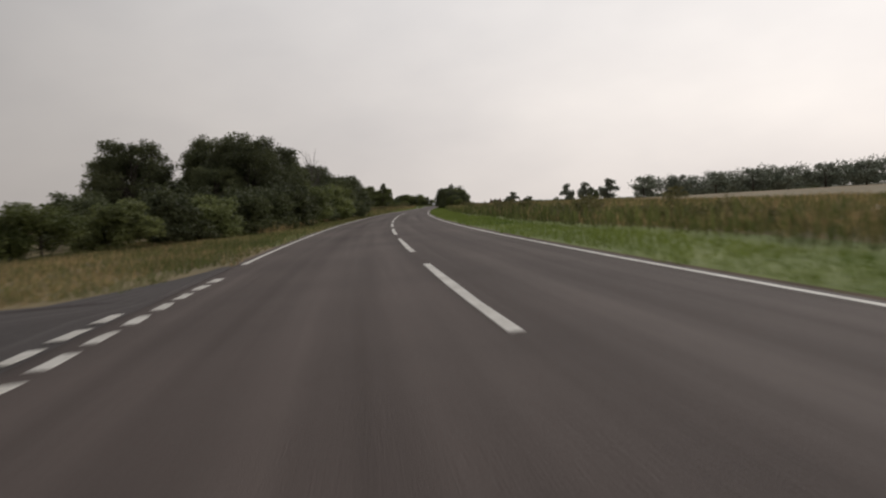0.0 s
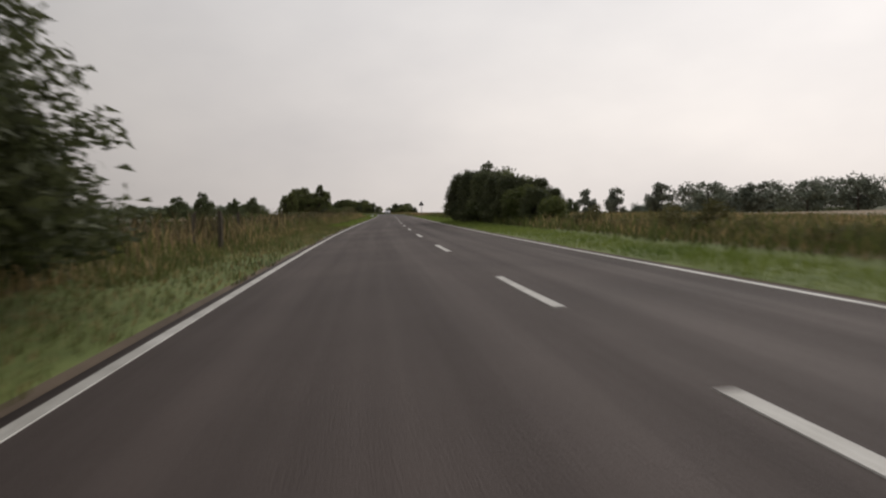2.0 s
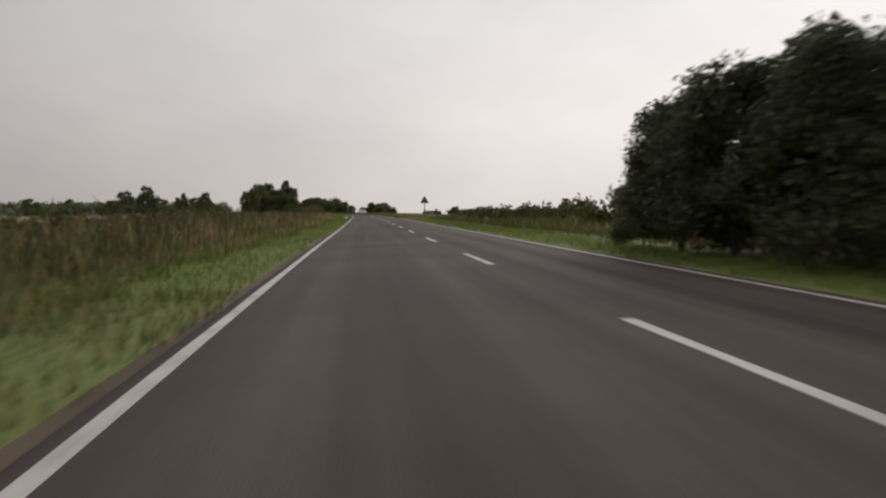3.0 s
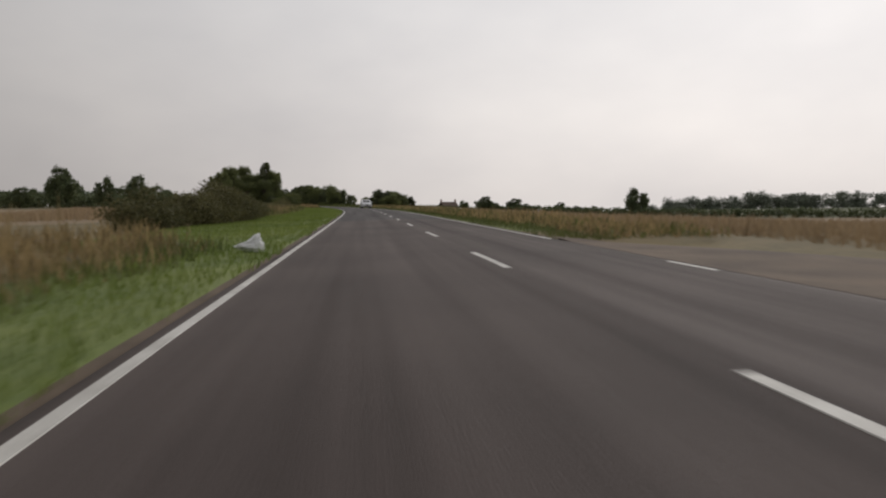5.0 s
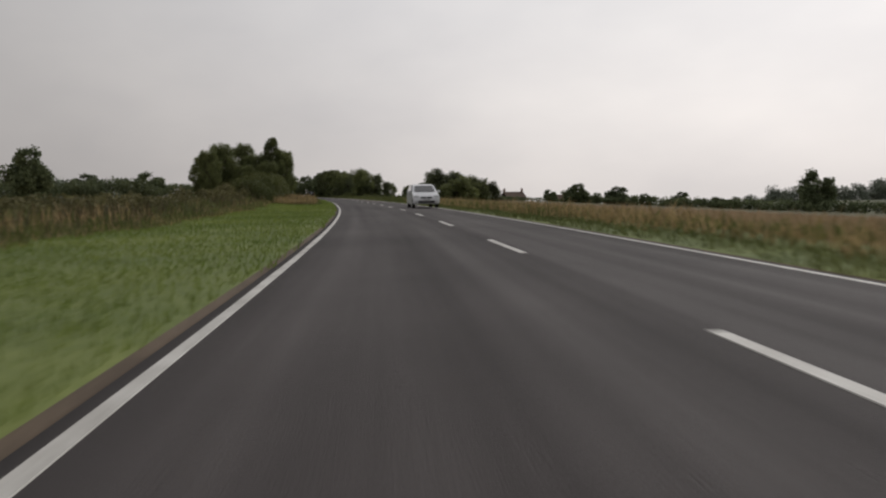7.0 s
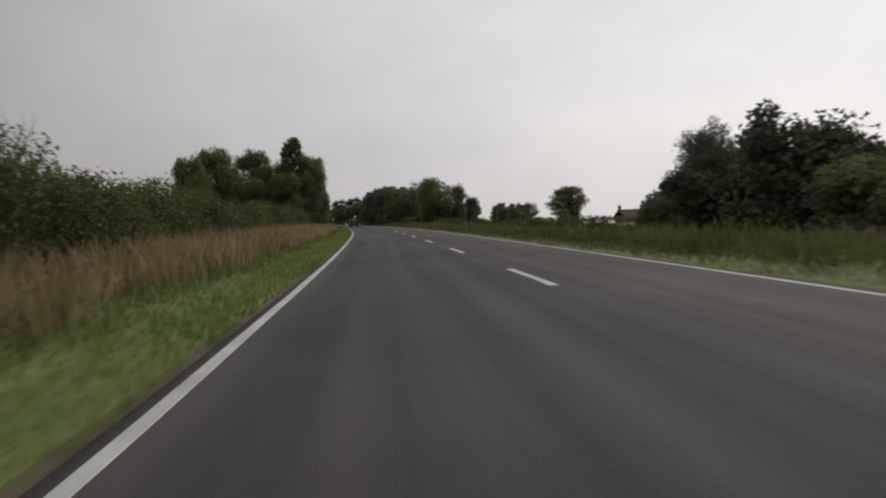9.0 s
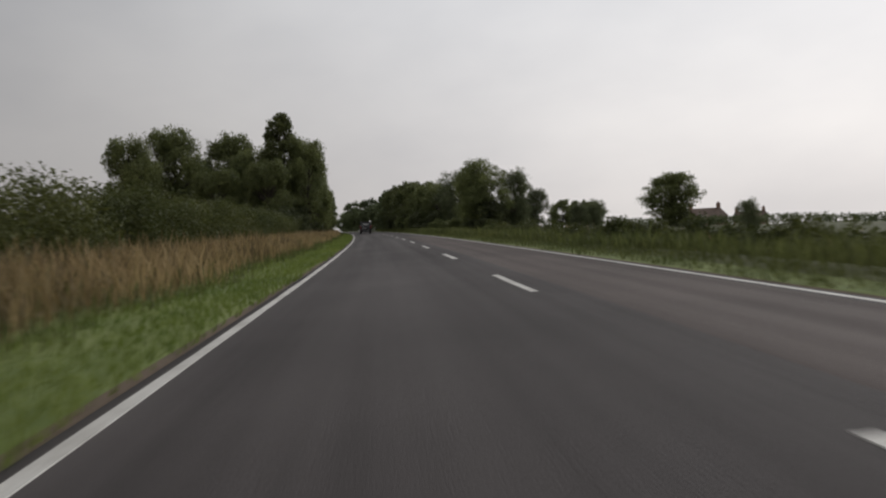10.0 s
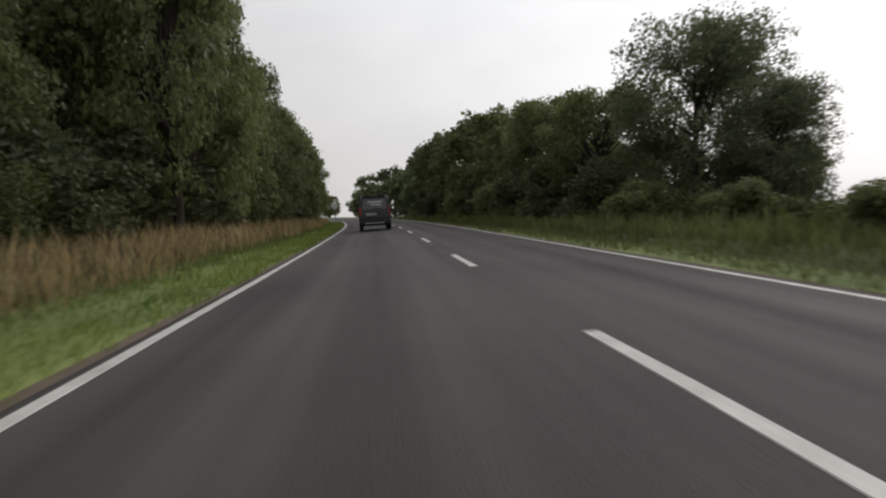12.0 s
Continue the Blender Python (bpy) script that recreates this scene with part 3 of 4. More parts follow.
def tube(points, radii, sides=7):
    pts = np.asarray(points, float)
    V = []
    for i, p in enumerate(pts):
        t = pts[min(i + 1, len(pts) - 1)] - pts[max(i - 1, 0)]
        t = t / (np.linalg.norm(t) + 1e-9)
        a = np.cross(t, [0.3, 0.9, 0.2])
        a /= np.linalg.norm(a)
        b = np.cross(t, a)
        ang = np.linspace(0, 2 * np.pi, sides, endpoint=False)
        V.append(p + radii[i] * (np.cos(ang)[:, None] * a + np.sin(ang)[:, None] * b))
    V = np.concatenate(V)
    F = []
    for i in range(len(pts) - 1):
        for j in range(sides):
            k = (j + 1) % sides
            F.append((i * sides + j, i * sides + k, (i + 1) * sides + k, (i + 1) * sides + j))
    return V, np.array(F)


def merge(parts):
    V, F, o = [], [], 0
    for v, f in parts:
        V.append(v)
        F.append(f + o)
        o += len(v)
    return np.concatenate(V), np.concatenate(F)


def crooked(r, a, b, n=6, wob=0.06):
    a, b = np.asarray(a, float), np.asarray(b, float)
    t = np.linspace(0, 1, n)[:, None]
    d = np.linalg.norm(b - a)
    off = r.standard_normal((n, 3)) * wob * d
    off[0] = 0
    return a + (b - a) * t + off * t


def build_tree(name, seed, height, spread, bare, clumps, leaves, size, leaf, trunk_r, shape="round", gap=0.0, bark=BARK, core=0.35, three=False, tuft=1.0):
    """A tree at the origin: a tapered trunk with limbs, and a crown of leaf clumps with an uneven outline."""
    r = np.random.default_rng(seed)
    thing = new(name)
    cz0 = height * bare
    cs, rs = [], []
    for j in range(clumps):
        u = (j + 0.5) / clumps
        if shape == "round":
            u = r.random()
            z = cz0 + (height - cz0) * (0.06 + 0.84 * u)
            k = math.sqrt(max(0.05, 1 - ((u - 0.45) / 0.62) ** 2))
        elif shape == "column":
            z = cz0 + (height - cz0) * (0.06 + 0.86 * u)
            k = 0.55 + 0.45 * math.sin(math.pi * min(1, 0.2 + u * 0.8)) - 0.15 * max(0, u - 0.75) / 0.25
        elif shape == "dome":
            z = height * (0.12 + 0.78 * r.random())
            k = math.sqrt(max(0.06, 1 - (z / height) ** 2))
        else:
            z = cz0 + (height - cz0) * (0.1 + 0.86 * u)
            k = 1.05 - 0.72 * u
        a = r.uniform(0, 2 * np.pi)
        d = spread * k * math.sqrt(r.uniform(core, 1)) * 0.78
        cs.append((d * math.cos(a), d * math.sin(a), z))
        rs.append(spread * tuft * r.uniform(0.26, 0.42) * (0.85 if shape == "column" else 1.0))
    wood = []
    top = (r.uniform(-.3, .3), r.uniform(-.3, .3), height * 0.86)
    stem = crooked(r, (0, 0, -0.3), top, 9, 0.012)
    wood.append(tube(stem, trunk_r * np.linspace(1.15, 0.12, 9) ** 0.9, 9))
    for c, q in zip(cs, rs):
        if r.random() < 0.75:
            z0 = max(0.15 * height, min(c[2] * r.uniform(0.45, 0.75), height * 0.8))
            p0 = stem[int(np.argmin(abs(stem[:, 2] - z0)))]
            limb = crooked(r, p0, c, 5, 0.07)
            wood.append(tube(limb, trunk_r * np.linspace(0.34, 0.05, 5), 4))
            for _ in range(1 if three else 2):
                e = np.array(c) + r.standard_normal(3).clip(-1, 1) * q * 0.55
                wood.append(tube(crooked(r, limb[3], e, 4, 0.08), trunk_r * np.linspace(0.10, 0.02, 4), 3))
    held("trunk", mesh_np("trunk", *wood[0], [bark], None, True), thing)
    V, F = merge(wood[1:])
    tagged(held("branchwork", mesh_np("branchwork", V, F, [bark], None, True), thing), kind="stuff")
    if leaves:
        small, sr = [], []
        for c, q in zip(cs, rs):
            for _ in range(5):
                d = r.standard_normal(3)
                d /= np.linalg.norm(d)
                small.append(np.array(c) + d * q * r.uniform(0.35, 1.0))
                sr.append(q * r.uniform(0.28, 0.55))
        a = leaf_quads(r, cs, rs, int(leaves * (0.45 - 0.35 * gap)), size, 0.7, 0.8, three)
        b = leaf_quads(r, small, sr, int(leaves * 0.55), size, 0.6, 0.8, three)
        V, F = merge([a, b])
        held("crown", mesh_np("crown", V, F, [leaf]), thing)
    return thing


MASTERS = {
    "oak_tree": lambda: build_tree("oak_tree", 11, 9.0, 4.4, 0.07, 60, 15000, 0.29, LEAF_OAK, 0.24, three=True, tuft=0.74),
    "tall_oak": lambda: build_tree("tall_oak", 41, 9.0, 4.5, 0.07, 90, 30000, 0.18, LEAF_OAK, 0.24, three=True, tuft=0.66),
    "lime_tree": lambda: build_tree("lime_tree", 31, 9.0, 4.6, 0.06, 80, 26000, 0.19, LEAF_OAK, 0.25, core=0.0, three=True, tuft=0.72),
    "broad_lime": lambda: build_tree("broad_lime", 32, 9.0, 4.5, 0.06, 100, 72000, 0.125, LEAF_OAK, 0.25, core=0.0, three=True, tuft=0.68),
    "ash_tree": lambda: build_tree("ash_tree", 12, 10.0, 4.0, 0.05, 74, 50000, 0.14, LEAF_ASH, 0.17, "round", 0.5, core=0.1, three=True),
    "poplar_tree": lambda: build_tree("poplar_tree", 13, 15.0, 3.3, 0.08, 90, 26000, 0.22, LEAF_OAK, 0.26, "column", three=True, tuft=0.74),
    "thorn_tree": lambda: build_tree("thorn_tree", 51, 9.0, 4.4, 0.04, 80, 32000, 0.165, LEAF_DARK, 0.22, three=True, tuft=0.7),
    "shrub": lambda: build_tree("shrub", 15, 4.0, 2.6, 0.02, 26, 11000, 0.20, LEAF_OAK, 0.08, "dome", three=True),
    "dark_shrub": lambda: build_tree("dark_shrub", 16, 4.4, 2.7, 0.02, 26, 11500, 0.20, LEAF_DARK, 0.08, "dome", three=True),
    "leafy_shrub": lambda: build_tree("leafy_shrub", 26, 4.4, 2.4, 0.02, 56, 30000, 0.112, LEAF_DARK, 0.08, "dome", three=True, tuft=0.85),
    "light_shrub": lambda: build_tree("light_shrub", 17, 3.4, 2.3, 0.02, 30, 20000, 0.115, LEAF_LIGHT, 0.07, "dome", three=True),
    "bare_tree": lambda: build_tree("bare_tree", 18, 7.5, 2.2, 0.3, 22, 0, 0.2, LEAF_DARK, 0.12, "round", bark=DEAD),
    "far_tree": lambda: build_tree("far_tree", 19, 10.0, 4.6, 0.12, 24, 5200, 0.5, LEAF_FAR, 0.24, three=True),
    "field_tree": lambda: build_tree("field_tree", 20, 9.0, 4.2, 0.03, 30, 7500, 0.46, LEAF_FIELD, 0.24, three=True),
}
HEIGHT = {"oak_tree": 9.4, "tall_oak": 9.4, "lime_tree": 9.4, "broad_lime": 9.4, "ash_tree": 10.4, "poplar_tree": 15.4, "thorn_tree": 9.4, "shrub": 4.3, "dark_shrub": 4.7, "leafy_shrub": 4.6, "light_shrub": 3.7, "bare_tree": 7.5, "far_tree": 10.5, "field_tree": 9.4}
CALLED = {"oak_tree": "tree", "tall_oak": "tree", "lime_tree": "tree", "broad_lime": "tree", "ash_tree": "tree", "poplar_tree": "tree", "thorn_tree": "tree", "shrub": "bush", "dark_shrub": "bush", "leafy_shrub": "bush", "light_shrub": "bush", "bare_tree": "tree",
          "far_tree": "tree", "field_tree": "tree"}
first, turn_rng = {}, np.random.default_rng(5)


def stand(kind, s, lat, tall, wide=1.0, label="", group="", xy=None):
    """Stands a tree or bush of a kind at a place, tall metres high."""
    k = tall / HEIGHT[kind]
    p = at(s, lat) if xy is None else Vector((xy[0], xy[1], ground_at(*xy)))
    m = Matrix.Translation(p) @ pose(0, 0, 0, 0, 0, turn_rng.uniform(0, 360)) @ Matrix.Diagonal((k * wide, k * wide, k, 1))
    if kind not in first:
        first[kind] = MASTERS[kind]()
        first[kind].matrix_basis = m
        ob = first[kind]
    else:
        ob = copy_thing(first[kind], Matrix())
        ob.matrix_basis = m
    return tagged(ob, label, CALLED[kind], group or "trees along the road")


# the wood on the left at the start: bushes in front, dark trees behind
for s, lat, h, kind in ((14, -17, 2.2, "light_shrub"), (17, -15, 2.2, "light_shrub"), (20, -13, 2.2, "shrub"), (23, -11.6, 2.0, "light_shrub"), (26, -10.4, 2.0, "shrub"),
                        (29, -9.2, 2.1, "dark_shrub"), (32, -8.4, 2.2, "shrub"), (35.5, -7.8, 2.3, "dark_shrub"), (39, -7.4, 2.5, "dark_shrub"), (43, -7.2, 2.8, "dark_shrub"), (47, -7.0, 3.0, "leafy_shrub"), (51, -6.9, 3.2, "shrub"),
                        (55, -6.8, 3.2, "leafy_shrub"), (59, -6.7, 3.4, "shrub"), (63, -6.7, 3.6, "light_shrub"), (67, -6.6, 4.2, "leafy_shrub"), (70.5, -6.5, 4.6, "leafy_shrub"), (74, -6.4, 4.9, "leafy_shrub"), (77.5, -6.5, 4.4, "leafy_shrub"),
                        (81, -6.7, 3.9, "leafy_shrub"), (83.4, -7.2, 3.2, "leafy_shrub"), (83, -9.6, 4.2, "leafy_shrub"), (86, -8.0, 2.6, "leafy_shrub"), (34, -11.5, 2.3, "dark_shrub"), (38, -11, 2.6, "dark_shrub"), (41, -13.5, 3.2, "dark_shrub"),
                        (30, -13.5, 2.3, "dark_shrub"), (36, -16, 2.6, "dark_shrub"), (30, -18, 2.4, "shrub")):
    stand(kind, s, lat, h, 1.35, "bushy green shrub at the edge of a roadside wood", "bushes at the wood edge")
for s, lat, h, w, kind in ((46.5, -17.7, 7.2, 0.95, "thorn_tree"), (49.5, -20, 6.6, 0.9, "thorn_tree"), (43.8, -11.4, 4.6, 1.0, "thorn_tree"), (46.5, -9.8, 6.8, 1.0, "thorn_tree"), (49, -12, 7.4, 1.05, "thorn_tree"), (52, -9.7, 6.9, 1.1, "thorn_tree"),
                           (56, -9.9, 6.3, 1.1, "thorn_tree"), (60, -9.9, 5.9, 1.1, "thorn_tree"), (63.5, -9.6, 5.5, 1.1, "thorn_tree"), (67, -9.4, 5.5, 1.1, "thorn_tree"), (71, -9.8, 6.4, 1.1, "thorn_tree"), (75, -10, 6.4, 1.1, "thorn_tree"), (79, -10.2, 5.3, 1.0, "thorn_tree"),
                           (56, -15, 6.8, 1.1, "field_tree"), (68, -14, 6.8, 1.2, "field_tree"), (80, -13, 6.0, 1.1, "field_tree")):
    stand(kind, s, lat, h, w, "dark ragged tree in a dense roadside wood", "trees of the wood")
for s, lat, h in ((60, -7.4, 7.2), (61.5, -7.7, 6.6), (63.5, -7.6, 6.0), (349, -10.3, 3.8)):
    stand("bare_tree", s, lat, h, 0.75, "leafless dead grey tree among green bushes", "dead trees")
# the round thicket on the right
for s, lat, h, w, kind in ((107.6, 7.4, 1.7, 0.9, "light_shrub"), (109.5, 7.0, 2.2, 0.95, "leafy_shrub"), (111.5, 6.6, 2.5, 0.9, "light_shrub"), (113.5, 6.5, 3.0, 0.95, "leafy_shrub"), (116, 6.2, 3.3, 1.0, "leafy_shrub"), (118.5, 5.9, 3.6, 1.0, "leafy_shrub"),
                           (121, 5.4, 3.9, 1.0, "leafy_shrub"), (123.5, 5.0, 3.9, 0.95, "leafy_shrub"), (125.4, 4.9, 3.5, 0.9, "leafy_shrub"), (127.6, 5.0, 1.7, 1.0, "leafy_shrub"), (111, 8.2, 2.2, 0.85, "leafy_shrub"), (114.5, 8.1, 3.0, 0.9, "leafy_shrub"), (119, 7.9, 3.8, 1.0, "shrub"), (123.5, 7.3, 4.1, 1.0, "dark_shrub")):
    stand(kind, s, lat, h, w, "dense dark green thicket bush beside the verge", "bushes of the thicket")
# trees beyond the field on the right, early
for s, lat, h, w in ((168, 22, 3.8, 1.3), (231, 47, 8.2, 0.85), (222, 52, 8.0, 1.0), (208, 57, 8.2, 1.2), (207, 68, 8.6, 1.2), (206, 80, 8.2, 1.3), (205, 92, 8.8, 1.3), (203, 104, 9.0, 1.3),
                     (199, 114, 9.0, 1.3), (194, 124, 9.4, 1.3), (188, 134, 9.2, 1.3), (181, 144, 9.6, 1.3), (173, 152, 10.0, 1.3), (160, 158, 10, 1.3)):
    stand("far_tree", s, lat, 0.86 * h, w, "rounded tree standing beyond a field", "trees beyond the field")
# trees far off, as places in the plan: beyond the left fields, ahead, and beyond the right fields
far = [(-6.1, 375.6, 9.2, 0.85), (-14.2, 379.4, 9.0, 0.7), (-28.1, 396.2, 12.8, 0.72), (-45.5, 418.8, 7, 1.3), (-56.5, 468.6, 8, 1.2), (-68.2, 453.4, 8, 1.3), (-56.6, 524.6, 15, 1.0), (-97.1, 497.8, 10, 1.3), (-116.7, 477.4, 10, 1.4), (-137.5, 517.0, 11, 1.3), (-82.5, 518.1, 10, 1.2), (-37.5, 519.0, 10, 1.3), (-19.9, 539.4, 11, 1.3),
       (111.8, 433.9, 6.0, 1.4), (125.5, 435.5, 6.0, 1.5), (144.3, 432.6, 5.2, 1.2), (100, 424, 3.4, 1.3), (111, 419, 3.2, 1.2), (155.5, 394.2, 10.8, 0.95), (150.6, 417.7, 3.8, 1.4), (140.7, 410.5, 3.6, 1.4), (119.7, 410.1, 3.4, 1.3)]
for x, y, h, w in far:
    stand("field_tree", 0, 0, h, w, "rounded tree in the distance beyond a field", "distant trees", xy=(x, y))
# the tall clump on the left that the road reaches last
for s, lat, h, w, kind in ((459.5, -12.6, 18.2, 0.92, "poplar_tree"), (459, -9.3, 14.6, 0.58, "tall_oak"), (470.5, -21, 16.6, 0.75, "lime_tree"), (447.5, -28.6, 13.4, 0.58, "tall_oak"), (456, -25.8, 15.6, 0.70, "lime_tree"), (461, -31.5, 12, 0.75, "oak_tree"),
                           (452, -20, 9.5, 1.0, "tall_oak"), (452, -14.0, 10.5, 0.8, "tall_oak"), (464, -16, 13.5, 0.8, "tall_oak"), (470, -27, 13, 1.0, "field_tree"), (467, -9.8, 13, 0.62, "tall_oak"), (475, -9.4, 11.5, 0.68, "tall_oak"), (484, -8.8, 10.5, 0.7, "tall_oak"), (494, -8.2, 10, 0.7, "oak_tree"),
                           (505, -8.0, 9.6, 0.75, "oak_tree"), (517, -8.2, 9.5, 0.8, "oak_tree"), (480, -17, 13, 1.0, "field_tree"), (498, -16, 12, 1.0, "field_tree"), (530, -8.4, 9.0, 0.9, "field_tree"), (545, -9, 9, 0.9, "field_tree"), (562, -9.5, 9, 0.9, "field_tree")):
    stand(kind, s, lat, h, w, "tall leafy tree in a dense roadside clump", "trees of the tall clump")
for s, lat, h in ((446, -12, 3.2), (451, -11.5, 3.6), (456, -11, 4.0), (462, -10.5, 4.2), (468, -10.2, 4.4), (475, -10, 4.4), (483, -9.8, 4.4), (491, -9.6, 4.4), (500, -9.4, 4.4), (510, -9.2, 4.2)):
    stand("dark_shrub", s, lat, h, 1.3, "dark undergrowth bush at the foot of tall trees", "undergrowth of the tall clump")
# right side, last stretch
for s, lat, h, w, kind in ((350, 13.0, 4.0, 1.2, "shrub"), (354, 12.6, 4.7, 1.2, "dark_shrub"), (358, 12.2, 4.6, 1.1, "shrub"), (361.5, 12.2, 3.8, 1.0, "shrub"), (356, 14.6, 5.0, 1.0, "oak_tree"), (362, 14.4, 4.6, 1.0, "oak_tree"), (358, 11.5, 5.2, 0.8, "ash_tree"), (356.5, 8.4, 1.9, 0.9, "shrub"), (357.5, 9.8, 2.8, 0.9, "dark_shrub"), (355.5, 17.2, 4.6, 1.0, "shrub"), (357, 20, 3.4, 1.0, "dark_shrub")):
    stand(kind, s, lat, h, w, "dense green roadside bush", "bushes of the right verge")
for s, lat, h, w, kind, lab in ((438, 33.2, 6.5, 1.28, "lime_tree", "single round-crowned tree in a field"), (429.5, 9.2, 7.4, 0.95, "broad_lime", "full round-crowned tree beside the road"),
                                (431, 12.8, 6.4, 0.75, "ash_tree", "slim airy tree beside the road"), (433, 15.6, 4.4, 0.9, "ash_tree", "small airy tree at a field edge"), (402, 19.5, 2.3, 0.9, "ash_tree", "small twiggy bush in a rough field"), (437, 21.5, 3.2, 1.1, "ash_tree", "small airy tree at a field edge"), (439, 24, 3.4, 1.1, "ash_tree", "small airy tree at a field edge"), (457, 15.0, 3.8, 1.1, "ash_tree", "small airy tree beside the road"), (478, 15, 6.6, 1.0, "oak_tree", "tree behind a roadside row"), (474, 19, 6.0, 1.0, "oak_tree", "tree behind a roadside row"), (468, 23, 5.2, 1.1, "oak_tree", "low tree behind a roadside row"), (459, 27, 4.5, 1.2, "oak_tree", "low tree at a field edge"), (465, 32, 4.7, 1.2, "oak_tree", "low tree at a field edge"), (471, 37, 4.9, 1.2, "ash_tree", "airy tree at a field edge"), (453.5, 12.6, 5.6, 1.1, "ash_tree", "small airy tree beside the road"), (457, 11.6, 8.8, 1.2, "ash_tree", "airy tree with sky showing through its crown"),
                                (463, 9.6, 7.2, 1.0, "tall_oak", "full green tree in a roadside row"), (470, 9.2, 8.0, 1.0, "tall_oak", "full green tree in a roadside row"), (478, 9, 8.8, 1.0, "oak_tree", "full green tree in a roadside row"), (486, 8.8, 9.4, 1.0, "oak_tree", "full green tree in a roadside row"), (495, 8.6, 9.8, 1.0, "oak_tree", "full green tree in a roadside row"), (505, 8.4, 10, 1.0, "oak_tree", "full green tree in a roadside row"), (516, 8.2, 10.2, 1.0, "field_tree", "full green tree in a roadside row"), (530, 8.0, 9.4, 1.0, "field_tree", "full green tree in a roadside row"), (548, 8.0, 9.6, 1.0, "field_tree", "full green tree in a roadside row"), (575, 7.6, 10, 1.0, "field_tree", "full green tree in a roadside row"),
                                (600, -9, 9, 1.0, "oak_tree", "tree closing the view along the road"), (640, -6, 9, 1.1, "oak_tree", "tree closing the view along the road"), (680, 9, 9, 1.1, "oak_tree", "tree closing the view along the road"),
                                (600, 11, 8, 1.1, "field_tree", "tree closing the view along the road"), (624, 13, 8, 1.2, "field_tree", "tree closing the view along the road"), (648, 17, 8.5, 1.2, "field_tree", "tree closing the view along the road")):
    stand(kind, s, lat, h, w, lab, "trees right of the road")
for s, lat, h, kind in ((428.5, 9.4, 3.2, "dark_shrub"), (432, 11.6, 2.8, "dark_shrub"), (438, 33.2, 2.6, "dark_shrub"), (424, 8.6, 1.2, "shrub"), (430, 8.0, 1.5, "shrub"), (436, 7.8, 1.7, "light_shrub"), (442, 7.8, 1.6, "shrub"), (448, 8.0, 1.5, "shrub"), (454, 7.8, 1.8, "shrub"), (459, 8.2, 2.8, "dark_shrub"), (464, 7.8, 3.2, "dark_shrub"),
                        (469, 7.4, 3.2, "dark_shrub"), (474, 7.4, 3.4, "shrub"), (479, 7.2, 3.4, "dark_shrub"), (485, 7.0, 3.4, "shrub"), (491, 7.0, 3.4, "dark_shrub"), (498, 6.8, 3.4, "dark_shrub"), (506, 6.8, 3.4, "dark_shrub")):
    stand(kind, s, lat, h, 1.25, "low dense bush at the foot of roadside trees", "bushes at the foot of the row")


# ---- hedges ----
def hedge(label, line, tall, thick, per_m, leaf, size=0.14, seed=3, wob=0.25):
    """A continuous hedge along (s, lat) points, with an uneven top and twiggy sides."""
    r = np.random.default_rng(seed)
    ss = np.array([p[0] for p in line], float)
    ll = np.array([p[1] for p in line], float)
    hh = np.array(tall, float)
    length = ss[-1] - ss[0]
    n = int(length / 0.8)
    s = np.linspace(ss[0], ss[-1], n) + r.uniform(-.3, .3, n)
    cs, rs = [], []
    for v in s:
        h = np.interp(v, ss, hh) * (1 + wob * 0.5 * math.sin(v * 0.9) * math.sin(v * 0.23) + r.uniform(-wob, wob) * 0.5)
        l0 = np.interp(v, ss, ll)
        for k in range(4):
            q = thick * r.uniform(0.32, 0.5)
            l = l0 + r.uniform(-.5, .5) * thick * 0.7
            x, y = plan(v, l)
            cs.append((float(x), float(y), float(ground_z(v, l)) + max(q * 0.6, h * r.uniform(0.15, 1.0) - q * 0.5)))
            rs.append(q)
    V, F = leaf_quads(r, cs, rs, int(length * per_m * 0.8), size * 1.2, 0.7, 0.85, True)
    ob = new("hedge", mesh_np("hedge", V, F, [leaf]))
    return tagged(ob, label, "hedge", kind="stuff")


hedge("low rough hedge behind long grass", [(86, -10.5), (130, -11), (200, -12)], [1.2, 1.0, 0.9], 1.4, 260, LEAF_HEDGE, 0.16, 3)
hedge("unkempt brown-green hedge beside a mown verge", [(214, -10.6), (217, -10.0), (224, -9.4), (233, -9.3), (240, -9.9)], [0.8, 1.55, 1.75, 1.45, 0.8], 1.7, 3200, LEAF_SCRUB, 0.075, 4, 0.5)
hedge("low hedge behind dry grass", [(282, -14.5), (292, -14), (305, -13.5), (330, -11.5)], [0.3, 0.7, 1.0, 1.6], 1.4, 1300, LEAF_SCRUB, 0.11, 5, 0.5)
hedge("tall bushy hedge behind dry grass", [(326, -11.5), (334, -10.2), (343, -10.2), (352, -10.4)], [2.2, 2.8, 2.6, 2.4], 2.4, 4300, LEAF_HEDGE, 0.082, 6)
hedge("long even green hedge behind dry grass", [(350, -10.4), (400, -10.6), (430, -10.8), (462, -11)], [2.5, 2.5, 2.4, 2.2], 2.0, 2300, LEAF_HEDGE, 0.085, 7, 0.08)
hedge("rank scrub of weeds and bramble along a verge", [(362, 9.6), (372, 9.0), (392, 8.8), (414, 9.2)], [1.0, 1.1, 1.05, 0.95], 1.3, 1700, LEAF_HEDGE, 0.1, 9, 0.6)
hedge("scrubby hedge along a field", [(372, 16), (395, 15), (425, 14)], [0.6, 0.5, 0.5], 0.9, 400, LEAF_HEDGE, 0.14, 14, 0.7)
